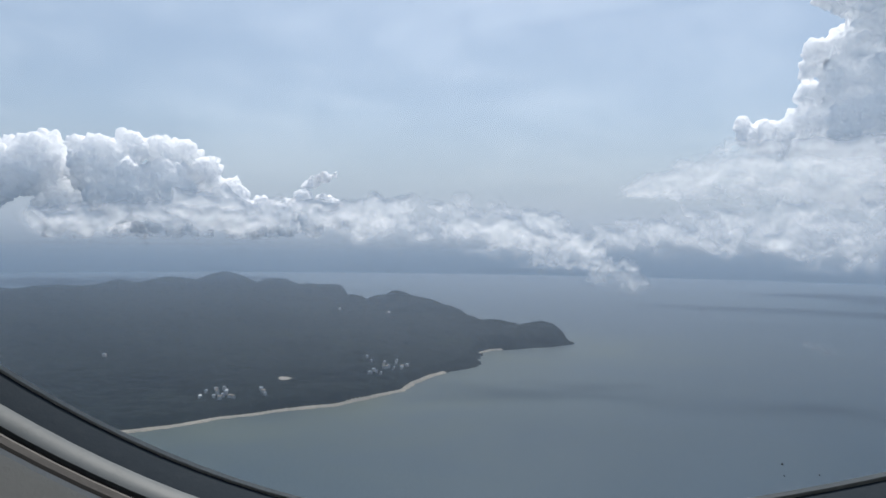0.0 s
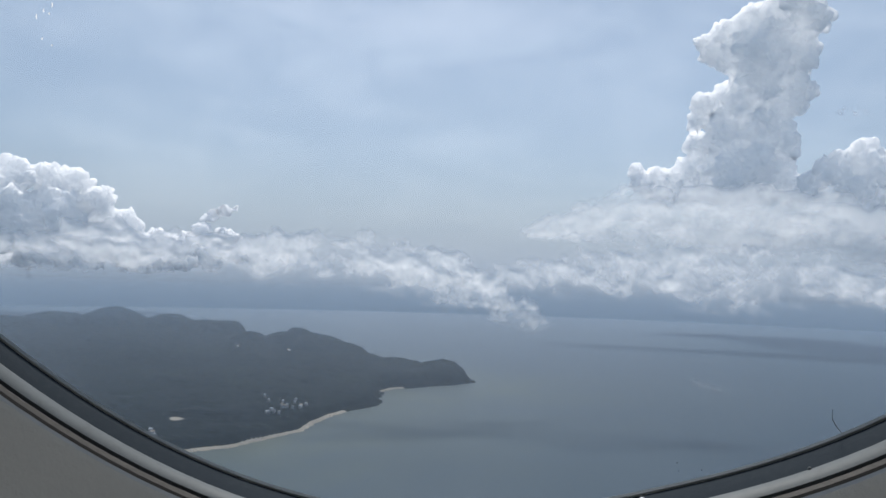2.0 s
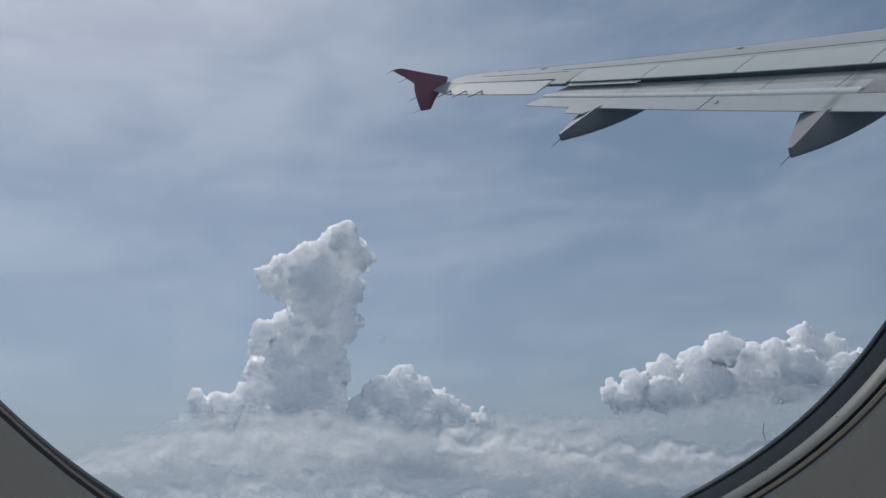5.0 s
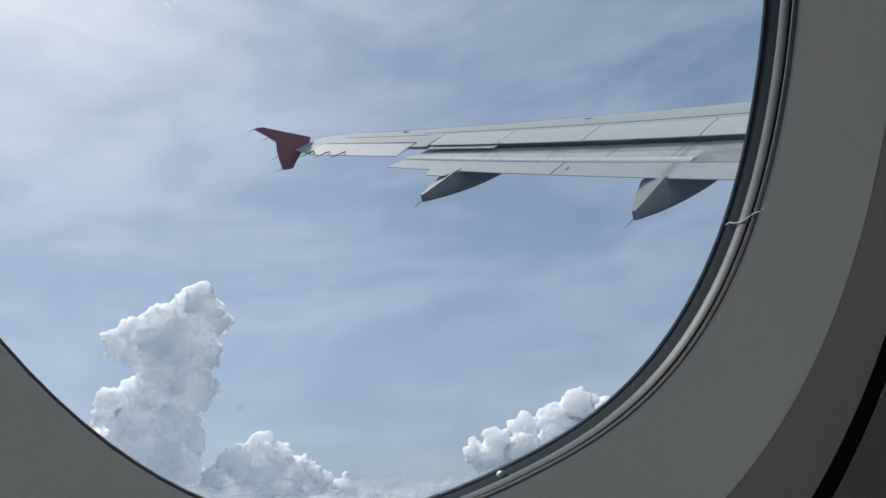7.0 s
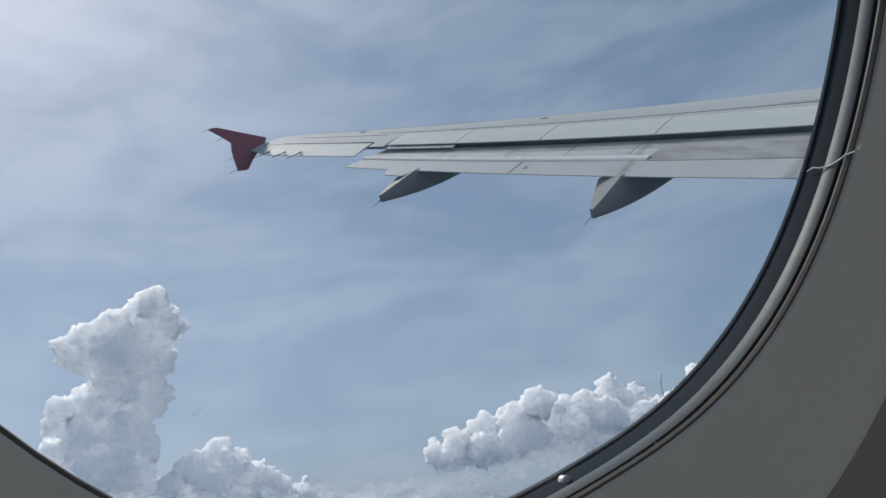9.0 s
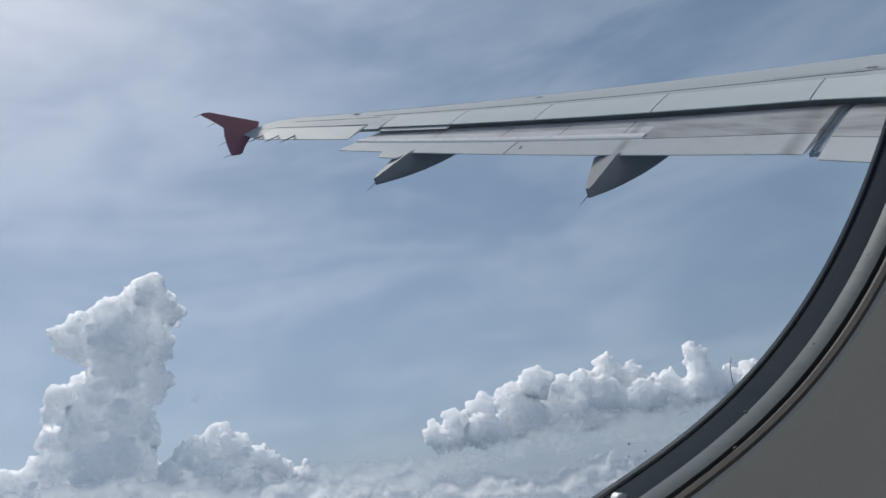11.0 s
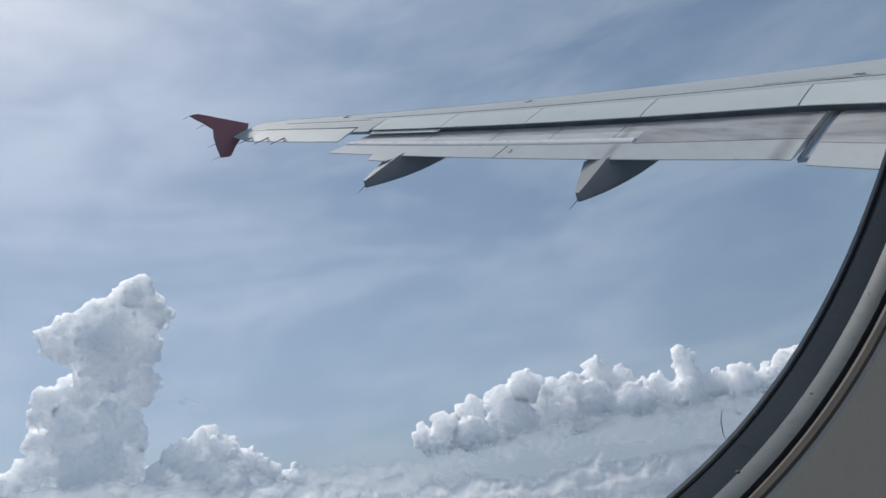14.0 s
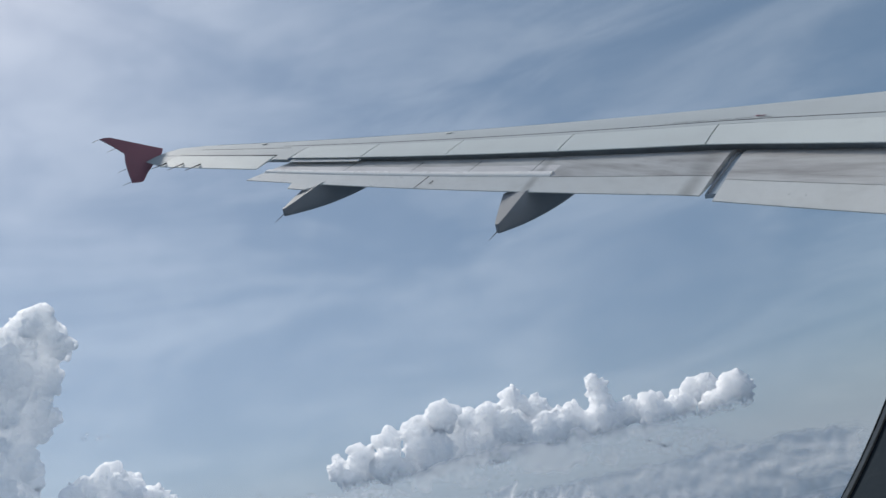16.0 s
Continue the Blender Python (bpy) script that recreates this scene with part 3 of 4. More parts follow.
def flap(name, s0, s1, label, rake=0.0, sag=0.0, white_from=99.0):
    body = group_child(name, label)
    gs = [0.0, 0.04, 0.10, 0.18, 0.26, 0.34, 0.40, 0.44]
    n = 30

    def strip(nm, gg, mat, lb, t0, t1, lift=0.0, a=s0, b=s1, swell=None):
        rows = []
        for i in range(n + 1):
            f = i / n
            top = [flap_pt(lerp(a, b, f) - (rake * (1 - g) if i == n and b == s1 else 0), g, lift - sag * g + (swell[j] if swell else 0.0)) for j, g in enumerate(gg)]
            bot = [p - Vector((0, 0, lerp(t0, t1, j / (len(gg) - 1)))) for j, p in enumerate(top)]
            rows.append(top + bot[::-1])
        loft_part(nm, rows, mat, body, lb, sharp=25)

    strip("flap_nose", gs, FLAP_NOSE, "bare metal forward half with faint joints", 0.12, 0.10)
    split = min(max(white_from, s0), s1)
    if split < s1:
        # outboard band and strip hold the sun's highlight in their pale colours
        strip("flap_band", [0.443, 0.48, 0.52, 0.56, 0.598], FLAP_BAND, "pale metal band with a satin sheen, sun highlight put into its colour", 0.10, 0.10, 0.002, split)
        strip("flap_edge_strip", [0.604, 0.612, 0.625, 0.632, 0.645, 0.660, 0.675, 0.690, 0.698], STRIP_AND_GLINT_WHITE, "raised strip with a rounded edge, sun glint put into its white", 0.10, 0.09, 0.0,
              split, s1, (0.010, 0.022, 0.025, 0.026, 0.026, 0.025, 0.022, 0.014, 0.002))
    if split > s0:
        strip("flap_band", [0.443, 0.48, 0.52, 0.56, 0.598], FLAP_NOSE, "grimy grey band", 0.10, 0.10, 0.002, s0, split)
        strip("flap_step", [0.604, 0.625, 0.655, 0.698], FLAP_NOSE, "low grey step across the flap", 0.10, 0.09, 0.006, s0, split)
    strip("flap_tail", [0.70, 0.76, 0.86, 0.94, 1.0], FLAP_PAINT, "pale grey trailing panel", 0.085, 0.012)
    return body


def group_child(name, label):
    ob = new(name)
    ob.parent = wing
    ob["label"] = label
    return ob


outer_flap = flap("outboard_flap", 6.25, 13.70, "pale grey outboard flap, partly extended", 0.30, 0.0, 8.4)
inner_flap = flap("inboard_flap", 2.4, 6.09, "pale grey inboard flap, partly extended", 0.0, 0.05)
# the track between the two flaps
track = group_child("flap_track", "dark grimy flap track between the flaps")
for ds, w, dip, mat in ((0.0, 0.15, 0.06, COVE), (0.025, 0.022, 0.035, FAIRING_PAINT)):
    rows = []
    for i in range(13):
        g = lerp(-0.02, 0.90, i / 12)
        p = flap_pt(6.17 + ds, g, -dip)
        rows.append([p + Vector((-w / 2, 0, 0)), p + Vector((w / 2, 0, 0)), p + Vector((w / 2, 0, -0.05)), p + Vector((-w / 2, 0, -0.05))])
    loft_part("track_rail", rows, mat, track, "", False)
# joints across the flap and its number
for s in (12.05, 10.75, 9.75, 8.75):
    rows = []
    for g in (0.30, 0.40, 0.50, 0.60):
        p = flap_pt(s, g, 0.003)
        rows.append([p + Vector((-0.005, 0, 0)), p + Vector((0.005, 0, 0)), p + Vector((0.005, 0, -0.006)), p + Vector((-0.005, 0, -0.006))])
    loft_part("flap_joint", rows, SEAM, outer_flap, "", False)
for s in (10.32,):
    rows = []
    for g in (0.68, 0.78, 0.88, 0.995):
        p = flap_pt(s, g, 0.003)
        rows.append([p + Vector((-0.008, 0, 0)), p + Vector((0.008, 0, 0)), p + Vector((0.008, 0, -0.006)), p + Vector((-0.008, 0, -0.006))])
    loft_part("flap_joint", rows, SEAM, outer_flap, "", False)


def lettering(text, size, at, parent, label):
    cu = bpy.data.curves.new("lettering", "FONT")
    cu.body, cu.size, cu.align_x, cu.extrude = text, size, "CENTER", 0.001
    tmp = bpy.data.objects.new("lettering", cu)
    scene.collection.objects.link(tmp)
    me = bpy.data.meshes.new_from_object(tmp.evaluated_get(bpy.context.evaluated_depsgraph_get()))
    bpy.data.objects.remove(tmp)
    me.materials.clear()
    me.materials.append(INK)
    ob = piece("lettering", me, parent, label)
    ob.matrix_basis = at
    return ob


p0, p1 = flap_pt(10.2, 0.80), flap_pt(10.2, 0.90)
fy = (p0 - p1).normalized()
fx = (flap_pt(10.1, 0.85) - flap_pt(10.3, 0.85)).normalized()
fz = fx.cross(fy).normalized()
fy = fz.cross(fx)
mm = Matrix((fx, fy, fz)).transposed().to_4x4()
mm.translation = flap_pt(10.14, 0.88, 0.006)
lettering("2", 0.12, mm, outer_flap, "small black number on the flap")
# no-step writing by the rear joint, too small to read
for k in range(26):
    s = 6.15 + k * 0.055
    a = wp(s, hinge(s) + 0.27, 0.004)
    if k % 5 != 4:
        part("marking_bar", box_bm(0.034, 0.022 + 0.008 * (k % 3), 0.002, a), FADED_INK, wing)


# two small red marks on the skin ahead of the inner spoiler
for s, w in ((6.36, 0.07), (6.28, 0.05)):
    part("marking_bar", box_bm(w, 0.07, 0.003, wp(s, hinge(s) + 0.36, 0.004)), FENCE_RED, wing, "small dark red mark")


def fairing(s, tip, scale, label):
    """A canoe-shaped flap track fairing whose tail hangs below the flap."""
    body = group_child("flap_track_fairing", label)
    tip = Vector(tip)
    y_front = tip.y + 3.1 * scale
    z_front = te_z(s) - 0.30 * scale
    rows = []
    n = 30
    te = flap_pt(s, 1.0)
    f_te = (te.y - tip.y) / (y_front - tip.y)
    for i in range(n + 1):
        f = (i / n) ** 1.15
        y = lerp(tip.y, y_front, f)
        bot = lerp(tip.z, te_z(s) - 0.40 * scale, f ** 1.3) - 0.10 * scale * math.sin(math.pi * min(1, f * 1.05)) ** 1.1 * (1 - f * 0.3)
        if f < f_te:
            top = lerp(tip.z + 0.13 * scale, te.z - 0.02, f / f_te)
        else:
            top = min(te_z(s) - 0.14, te.z - 0.02 + (f - f_te) * 0.25)
        half = scale * lerp(0.03, 0.20, min(1.0, f / f_te) ** 0.85) * (1 if f < 0.75 else max(0.15, 1 - (f - 0.75) * 3.2))
        h = max(0.02, top - bot)
        # flat top with sharp edges, near-upright sides, rounded keel
        prof = [(1.0, 1.0), (1.02, 0.85), (1.0, 0.6), (0.92, 0.35), (0.76, 0.15), (0.50, 0.04), (0.2, 0.0)]
        ring = [Vector((-s + half * a, y, bot + h * b)) for a, b in prof] + [Vector((-s - half * a, y, bot + h * b)) for a, b in prof[::-1]]
        rows.append(ring)
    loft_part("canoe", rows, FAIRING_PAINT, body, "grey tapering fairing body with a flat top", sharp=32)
    part("wick", rod_bm(tip + Vector((0, 0.02, 0.05)), tip + Vector((-0.02, -0.19, -0.05)), 0.007, 0.003), WICK, body, "thin black discharge wick")
    return body


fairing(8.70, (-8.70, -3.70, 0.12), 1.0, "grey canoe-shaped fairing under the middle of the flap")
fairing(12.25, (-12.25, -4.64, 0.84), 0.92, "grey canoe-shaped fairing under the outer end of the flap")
# small tab on the flap ahead of the outer fairing
bm = bmesh.new()
q = [flap_pt(12.68, 1.0, 0.004), flap_pt(12.05, 1.0, 0.004), flap_pt(12.22, 1.0, -0.05) + Vector((0, -0.20, 0)), flap_pt(12.60, 1.0, -0.05) + Vector((0, -0.18, 0))]
top = [bm.verts.new(v) for v in q]
bot = [bm.verts.new(v - Vector((0, 0, 0.015))) for v in q]
bm.faces.new(top), bm.faces.new(bot[::-1])
for i in range(4):
    bm.faces.new((top[i], bot[i], bot[(i + 1) % 4], top[(i + 1) % 4]))
part("flap_tab", bm, FLAP_PAINT, outer_flap, "pale grey tab over the fairing")


def fence():
    out = [(-5.28, 2.85), (-5.20, 2.862), (-5.08, 2.85), (-4.65, 2.67), (-4.11, 2.45), (-4.16, 2.36), (-4.28, 2.26), (-4.45, 2.14), (-4.58, 2.03), (-4.70, 1.90),
           (-4.76, 1.885), (-4.93, 1.905), (-4.94, 2.13), (-4.93, 2.33), (-4.89, 2.49), (-5.06, 2.66)]
    bm = bmesh.new()
    cx = -16.87

    def lean(y, z):
        return cx - 0.10 * (z - 2.4)

    sides = []
    for w in (-0.022, 0.022):
        sides.append([bm.verts.new((lean(y, z) + w, y, z)) for y, z in out])
    bm.faces.new(sides[0][::-1]), bm.faces.new(sides[1])
    for i in range(len(out)):
        j = (i + 1) % len(out)
        bm.faces.new((sides[0][i], sides[0][j], sides[1][j], sides[1][i]))
    bmesh.ops.triangulate(bm, faces=[f for f in bm.faces if len(f.verts) > 4])
    part("tip_fence", bm, FENCE_RED, wing, "dark red arrow-shaped wingtip fence")


fence()
WICKS = [((-16.9, -5.27, 2.85), (-16.95, -5.46, 2.80)), ((-16.9, -5.04, 2.62), (-16.93, -5.25, 2.57)), ((-16.9, -4.93, 2.20), (-16.93, -5.14, 2.15)), ((-16.9, -4.92, 1.93), (-16.93, -5.12, 1.89))]
for a, b in WICKS:
    part("wick", rod_bm(a, Vector(a).lerp(Vector(b), 0.8), 0.006, 0.003), WICK, wing, "thin discharge wick")
for s in (15.25, 15.70, 16.15):
    a = wp(s, ail(s) + 0.10, 0.012)
    part("wick", rod_bm(a, a + Vector((0.0, -0.34, -0.055)), 0.013, 0.005), WICK, wing, "thin discharge wick")

# ---- sea, haze sheet and land ----
SEA_Z = -235.0
EDGE = 4900.0
COAST = [(-680, -926), (-751, -579), (-890, -390), (-1028, -216), (-1045, -178), (-1119, -118), (-1160, -82), (-1225, -75), (-1290, -52), (-1344, -26), (-1400, 20), (-1437, 37),
         (-1500, 30), (-1560, 40), (-1591, 60), (-1618, 105), (-1651, 146), (-1672, 205), (-1715, 243), (-1789, 247), (-1850, 215), (-1930, 140), (-2010, 70), (-2120, 0),
         (-2230, -60), (-2300, -140), (-2340, -240), (-2390, -330), (-2480, -370), (-2740, -400), (-2800, -470), (-2900, -700), (-2990, -1000), (-3060, -1400), (-2700, -1900), (-2000, -2100),
         (-1100, -1900), (-700, -1500)]
RIDGES = [(-1785, 229, 12, 60), (-1781, 182, 24, 62), (-1826, 115, 6, 57.6), (-1899, 55, 17, 68.4), (-1990, -14, 20, 79.2), (-2059, -54, 38, 61.2), (-2116, -137, 53, 79.2), (-2151, -194, 66, 54), (-2187, -241, 51, 72),
          (-2216, -327, 54, 50), (-2687, -421, 38, 40), (-2698, -481, 54, 79.2), (-2723, -559, 47, 64.8), (-2718, -673, 61, 93.6), (-2717, -862, 83, 115.2), (-2707, -1039, 65, 122.4), (-2645, -1189, 50, 122.4), (-2561, -1361, 40, 144),
          (-1700, -60, 26, 110), (-1850, -190, 34, 150), (-1560, -230, 20, 150), (-2050, -420, 36, 200), (-1500, -480, 18, 260), (-2350, -760, 40, 240), (-1900, -900, 30, 300), (-2500, -1200, 34, 300)]


def smooth(x, lo, hi):
    f = np.clip((x - lo) / (hi - lo), 0, 1)
    return f * f * (3 - 2 * f)


def coast_field(x, y):
    """Signed distance to the coast, positive on land (numpy arrays)."""
    c = np.array(COAST, float)
    best = np.full(x.shape, 1e9)
    inside = np.zeros(x.shape, bool)
    for a, b in zip(c, np.roll(c, -1, 0)):
        e = b - a
        f = np.clip(((x - a[0]) * e[0] + (y - a[1]) * e[1]) / (e @ e), 0, 1)
        best = np.minimum(best, np.hypot(x - a[0] - f * e[0], y - a[1] - f * e[1]))
        with np.errstate(divide="ignore", invalid="ignore"):
            inside ^= ((a[1] > y) != (b[1] > y)) & (x < (b[0] - a[0]) * (y - a[1]) / (b[1] - a[1] + 1e-12) + a[0])
    return np.where(inside, best, -best)


def lumps(x, y, size, seed):
    """Smooth value noise on numpy arrays."""
    rs = np.random.RandomState(seed)
    g = rs.rand(64, 64)
    u, v = x / size, y / size
    i, j = np.floor(u).astype(int), np.floor(v).astype(int)
    f, h = u - i, v - j
    f, h = f * f * (3 - 2 * f), h * h * (3 - 2 * h)
    a, b, c, d = g[i % 64, j % 64], g[(i + 1) % 64, j % 64], g[i % 64, (j + 1) % 64], g[(i + 1) % 64, (j + 1) % 64]
    return a * (1 - f) * (1 - h) + b * f * (1 - h) + c * (1 - f) * h + d * f * h


def wobble(x, y):
    return (lumps(x, y, 90, 3) - 0.5) * 34 + (lumps(x, y, 30, 4) - 0.5) * 14


def land_height(x, y):
    d = coast_field(x, y) + wobble(x, y) * 0.5
    h = np.zeros(x.shape)
    for rx, ry, rh, rw in RIDGES:
        h = np.maximum(h, rh * np.exp(-((x - rx) ** 2 + (y - ry) ** 2) / (2 * rw * rw)))
    h += 7 * lumps(x, y, 160, 5) + 8 * lumps(x, y, 55, 6) - 2
    canopy = 4.5 * lumps(x, y, 15, 7) + 3.0 * lumps(x, y, 8, 8)
    k = np.clip((d - 5) / 36, 0, 1) ** 0.7
    return np.where(d > 0, 1.2 + k * h + np.clip((d - 14) / 6, 0, 1) * (3.0 + canopy), -6 + 0.05 * d), d


def grid_mesh(name, x0, x1, y0, y1, step, mat, height):
    nx, ny = int((x1 - x0) / step) + 1, int((y1 - y0) / step) + 1
    X, Y = np.meshgrid(np.linspace(x0, x1, nx), np.linspace(y0, y1, ny), indexing="ij")
    Z, D = height(X, Y)
    idx = np.arange(nx * ny).reshape(nx, ny)
    quads = np.stack([idx[:-1, :-1], idx[1:, :-1], idx[1:, 1:], idx[:-1, 1:]], -1).reshape(-1, 4)
    dmax = D.ravel()[quads].max(1)
    quads = quads[dmax > -25]
    used, inv = np.unique(quads, return_inverse=True)
    co = np.stack([X.ravel()[used], Y.ravel()[used], Z.ravel()[used]], 1)
    me = bpy.data.meshes.new(name)
    me.from_pydata(co.tolist(), [], inv.reshape(-1, 4).tolist())
    me.materials.append(mat)
    me.polygons.foreach_set("use_smooth", [True] * len(me.polygons))
    return me, co, D.ravel()[used]


def island():
    me, co, d = grid_mesh("island", -3150, -560, -2150, 300, 5.2, FOREST, land_height)
    # sand lies in a narrow belt along the near beach, and on the cut slope behind it
    along = np.exp(-((d - 4) / 5.5) ** 2) * (co[:, 0] > -1330) * (co[:, 1] > -480)
    along += 0.8 * np.exp(-((co[:, 0] + 1140) ** 2 + (co[:, 1] + 266) ** 2) / 14 ** 2)
    along += 0.7 * np.exp(-((d - 4) / 5.0) ** 2) * (np.hypot(co[:, 0] + 1585, co[:, 1] - 50) < 40)
    at = me.attributes.new("sand", "FLOAT", "POINT")
    at.data.foreach_set("value", np.clip(along, 0, 1).astype(np.float32))
    ob = piece("land", me, None, "", Matrix.Translation((0, 0, SEA_Z)))
    tagged(ob, "dark forested peninsula with low hills and a pale beach", "land", kind="structure")


island()


def sea():
    rings = [0, 300, 500, 600, 700, 800, 850, 900, 950, 1000, 1050, 1100, 1150, 1200, 1250, 1300, 1400, 1500, 1600, 1700, 1800, 1900, 2000, 2150, 2300, 2500, 2800, 3200, 3800, EDGE]
    k = 240
    verts, faces = [(0, 0, 0)], []
    for r in rings[1:]:
        verts += [(-r * math.sin(2 * math.pi * i / k), r * math.cos(2 * math.pi * i / k), 0) for i in range(k)]
    for i in range(k):
        faces.append((0, 1 + i, 1 + (i + 1) % k))
    for j in range(len(rings) - 2):
        for i in range(k):
            a, b = 1 + j * k + i, 1 + j * k + (i + 1) % k
            faces.append((a, a + k, b + k, b))
    me = mesh_of("sea", verts, faces, SEA)
    co = np.array(verts)
    d = -coast_field(co[:, 0], co[:, 1])
    shallow = np.clip(np.exp(-np.maximum(d, 0) / 230.0) * np.exp(-(np.maximum(0, -co[:, 0] - 1600) / 500.0)), 0, 1)
    at = me.attributes.new("shallow", "FLOAT", "POINT")
    at.data.foreach_set("value", shallow.astype(np.float32))
    ob = piece("water", me, None, "", Matrix.Translation((0, 0, SEA_Z)))
    tagged(ob, "calm blue-grey sea, turbid green-brown near the beach", "sea", kind="structure")
    layer = mesh_of("haze_sheet", [(v[0], v[1], 0) for v in verts], faces, HAZE_TINT)
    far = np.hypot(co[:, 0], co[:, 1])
    # the sheet's cover imitates haze: denser with distance, gone at the edge
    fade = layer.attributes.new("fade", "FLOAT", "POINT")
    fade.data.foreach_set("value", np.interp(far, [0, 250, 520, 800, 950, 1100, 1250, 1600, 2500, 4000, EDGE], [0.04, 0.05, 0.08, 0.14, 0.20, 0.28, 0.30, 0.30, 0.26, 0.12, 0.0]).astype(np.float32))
    haze_ob = piece("haze_sheet", layer, None, "", Matrix.Translation((0, 0, -55)))
    tagged(haze_ob, "blue tinted sheet standing in for haze over the sea", "haze", kind="stuff")


sea()


def far_haze():
    """Curved tinted sheet, added to imitate aerial haze, thickest towards the horizon."""
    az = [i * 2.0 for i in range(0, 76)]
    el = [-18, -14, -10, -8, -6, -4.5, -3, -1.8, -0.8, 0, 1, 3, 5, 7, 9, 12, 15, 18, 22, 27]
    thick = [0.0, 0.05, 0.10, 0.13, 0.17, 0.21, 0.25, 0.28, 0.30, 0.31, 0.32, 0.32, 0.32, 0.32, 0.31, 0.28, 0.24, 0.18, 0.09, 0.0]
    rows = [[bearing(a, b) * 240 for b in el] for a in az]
    me = mesh_of("haze_shell", *loft(rows, False, False), AIR_HAZE_TINT)
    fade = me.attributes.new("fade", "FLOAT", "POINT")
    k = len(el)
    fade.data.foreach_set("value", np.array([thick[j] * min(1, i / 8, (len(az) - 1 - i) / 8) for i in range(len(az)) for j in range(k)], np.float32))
    tagged(piece("haze_shell", me), "pale blue sheet standing in for aerial haze before land and clouds", "haze", kind="stuff")


far_haze()


def house(x, y, w, l, turn, roof, label, group):
    z = float(land_height(np.array([float(x)]), np.array([float(y)]))[0][0]) + 1.6
    h = group_of("house", label, "house", Matrix.Translation((x, y, SEA_Z + z)) @ pose(0, 0, 0, 0, 0, turn), group)
    part("wall", box_bm(w, l, 5, (0, 0, 0)), PLASTER, h)
    bm = bmesh.new()
    e, r = 0.4, 1.3
    v = [bm.verts.new(p) for p in ((-w / 2 - e, -l / 2 - e, 2.5), (w / 2 + e, -l / 2 - e, 2.5), (w / 2 + e, l / 2 + e, 2.5), (-w / 2 - e, l / 2 + e, 2.5), (0, -l / 2 - e, 2.5 + r), (0, l / 2 + e, 2.5 + r))]
    for f in ((0, 1, 4), (2, 3, 5), (1, 2, 5, 4), (3, 0, 4, 5), (0, 3, 2, 1)):
        bm.faces.new([v[i] for i in f])
    part("roof", bm, roof, h, "metal sheet roof")
    for k in (-1, 1):
        part("window", box_bm(0.1, 1.0, 1.0, (k * w / 2, l * 0.2, 1.2)), SEAM, h)


rnd = random.Random(5)
SITES = [(-1202, -143, 5), (-1255, -129, 5), (-1323, -132, 3), (-1269, -99, 3), (-1333, -177, 2), (-1042, -339, 9), (-1030, -317, 5), (-1058, -285, 3), (-1994, -328, 1), (-1985, -197, 2), (-1298, -615, 2)]
for sx, sy, count in SITES:
    for k in range(count):
        roof = rnd.choice(TIN_ROOFS)
        house(sx + rnd.uniform(-22, 22), sy + rnd.uniform(-16, 16), rnd.uniform(2.2, 3.6), rnd.uniform(3.0, 5.5), rnd.uniform(0, 180), roof,
              "small pale house with a sheet metal roof among trees", "houses by the shore")

# ---- clouds ----


def fractal_puffs(seeds, rnd, levels, spread, shrink):
    """Grow smaller puffs on the surface of larger ones. seeds: (centre, radius)."""
    puffs, last = list(seeds), list(seeds)
    for count in levels:
        nxt = []
        for c, r in last:
            for _ in range(count):
                v = Vector((rnd.gauss(0, 1), rnd.gauss(0, 1), rnd.gauss(0.25, 1))).normalized()
                nxt.append((c + v * r * spread * rnd.uniform(0.75, 1.05), r * shrink * rnd.uniform(0.6, 1.25)))
        puffs += nxt
        last = nxt
    return puffs


ICO = bmesh.new()
bmesh.ops.create_icosphere(ICO, subdivisions=2, radius=1.0)
ICO_V = np.array([v.co for v in ICO.verts])
ICO_F = np.array([[v.index for v in f.verts] for f in ICO.faces])
ICO.free()


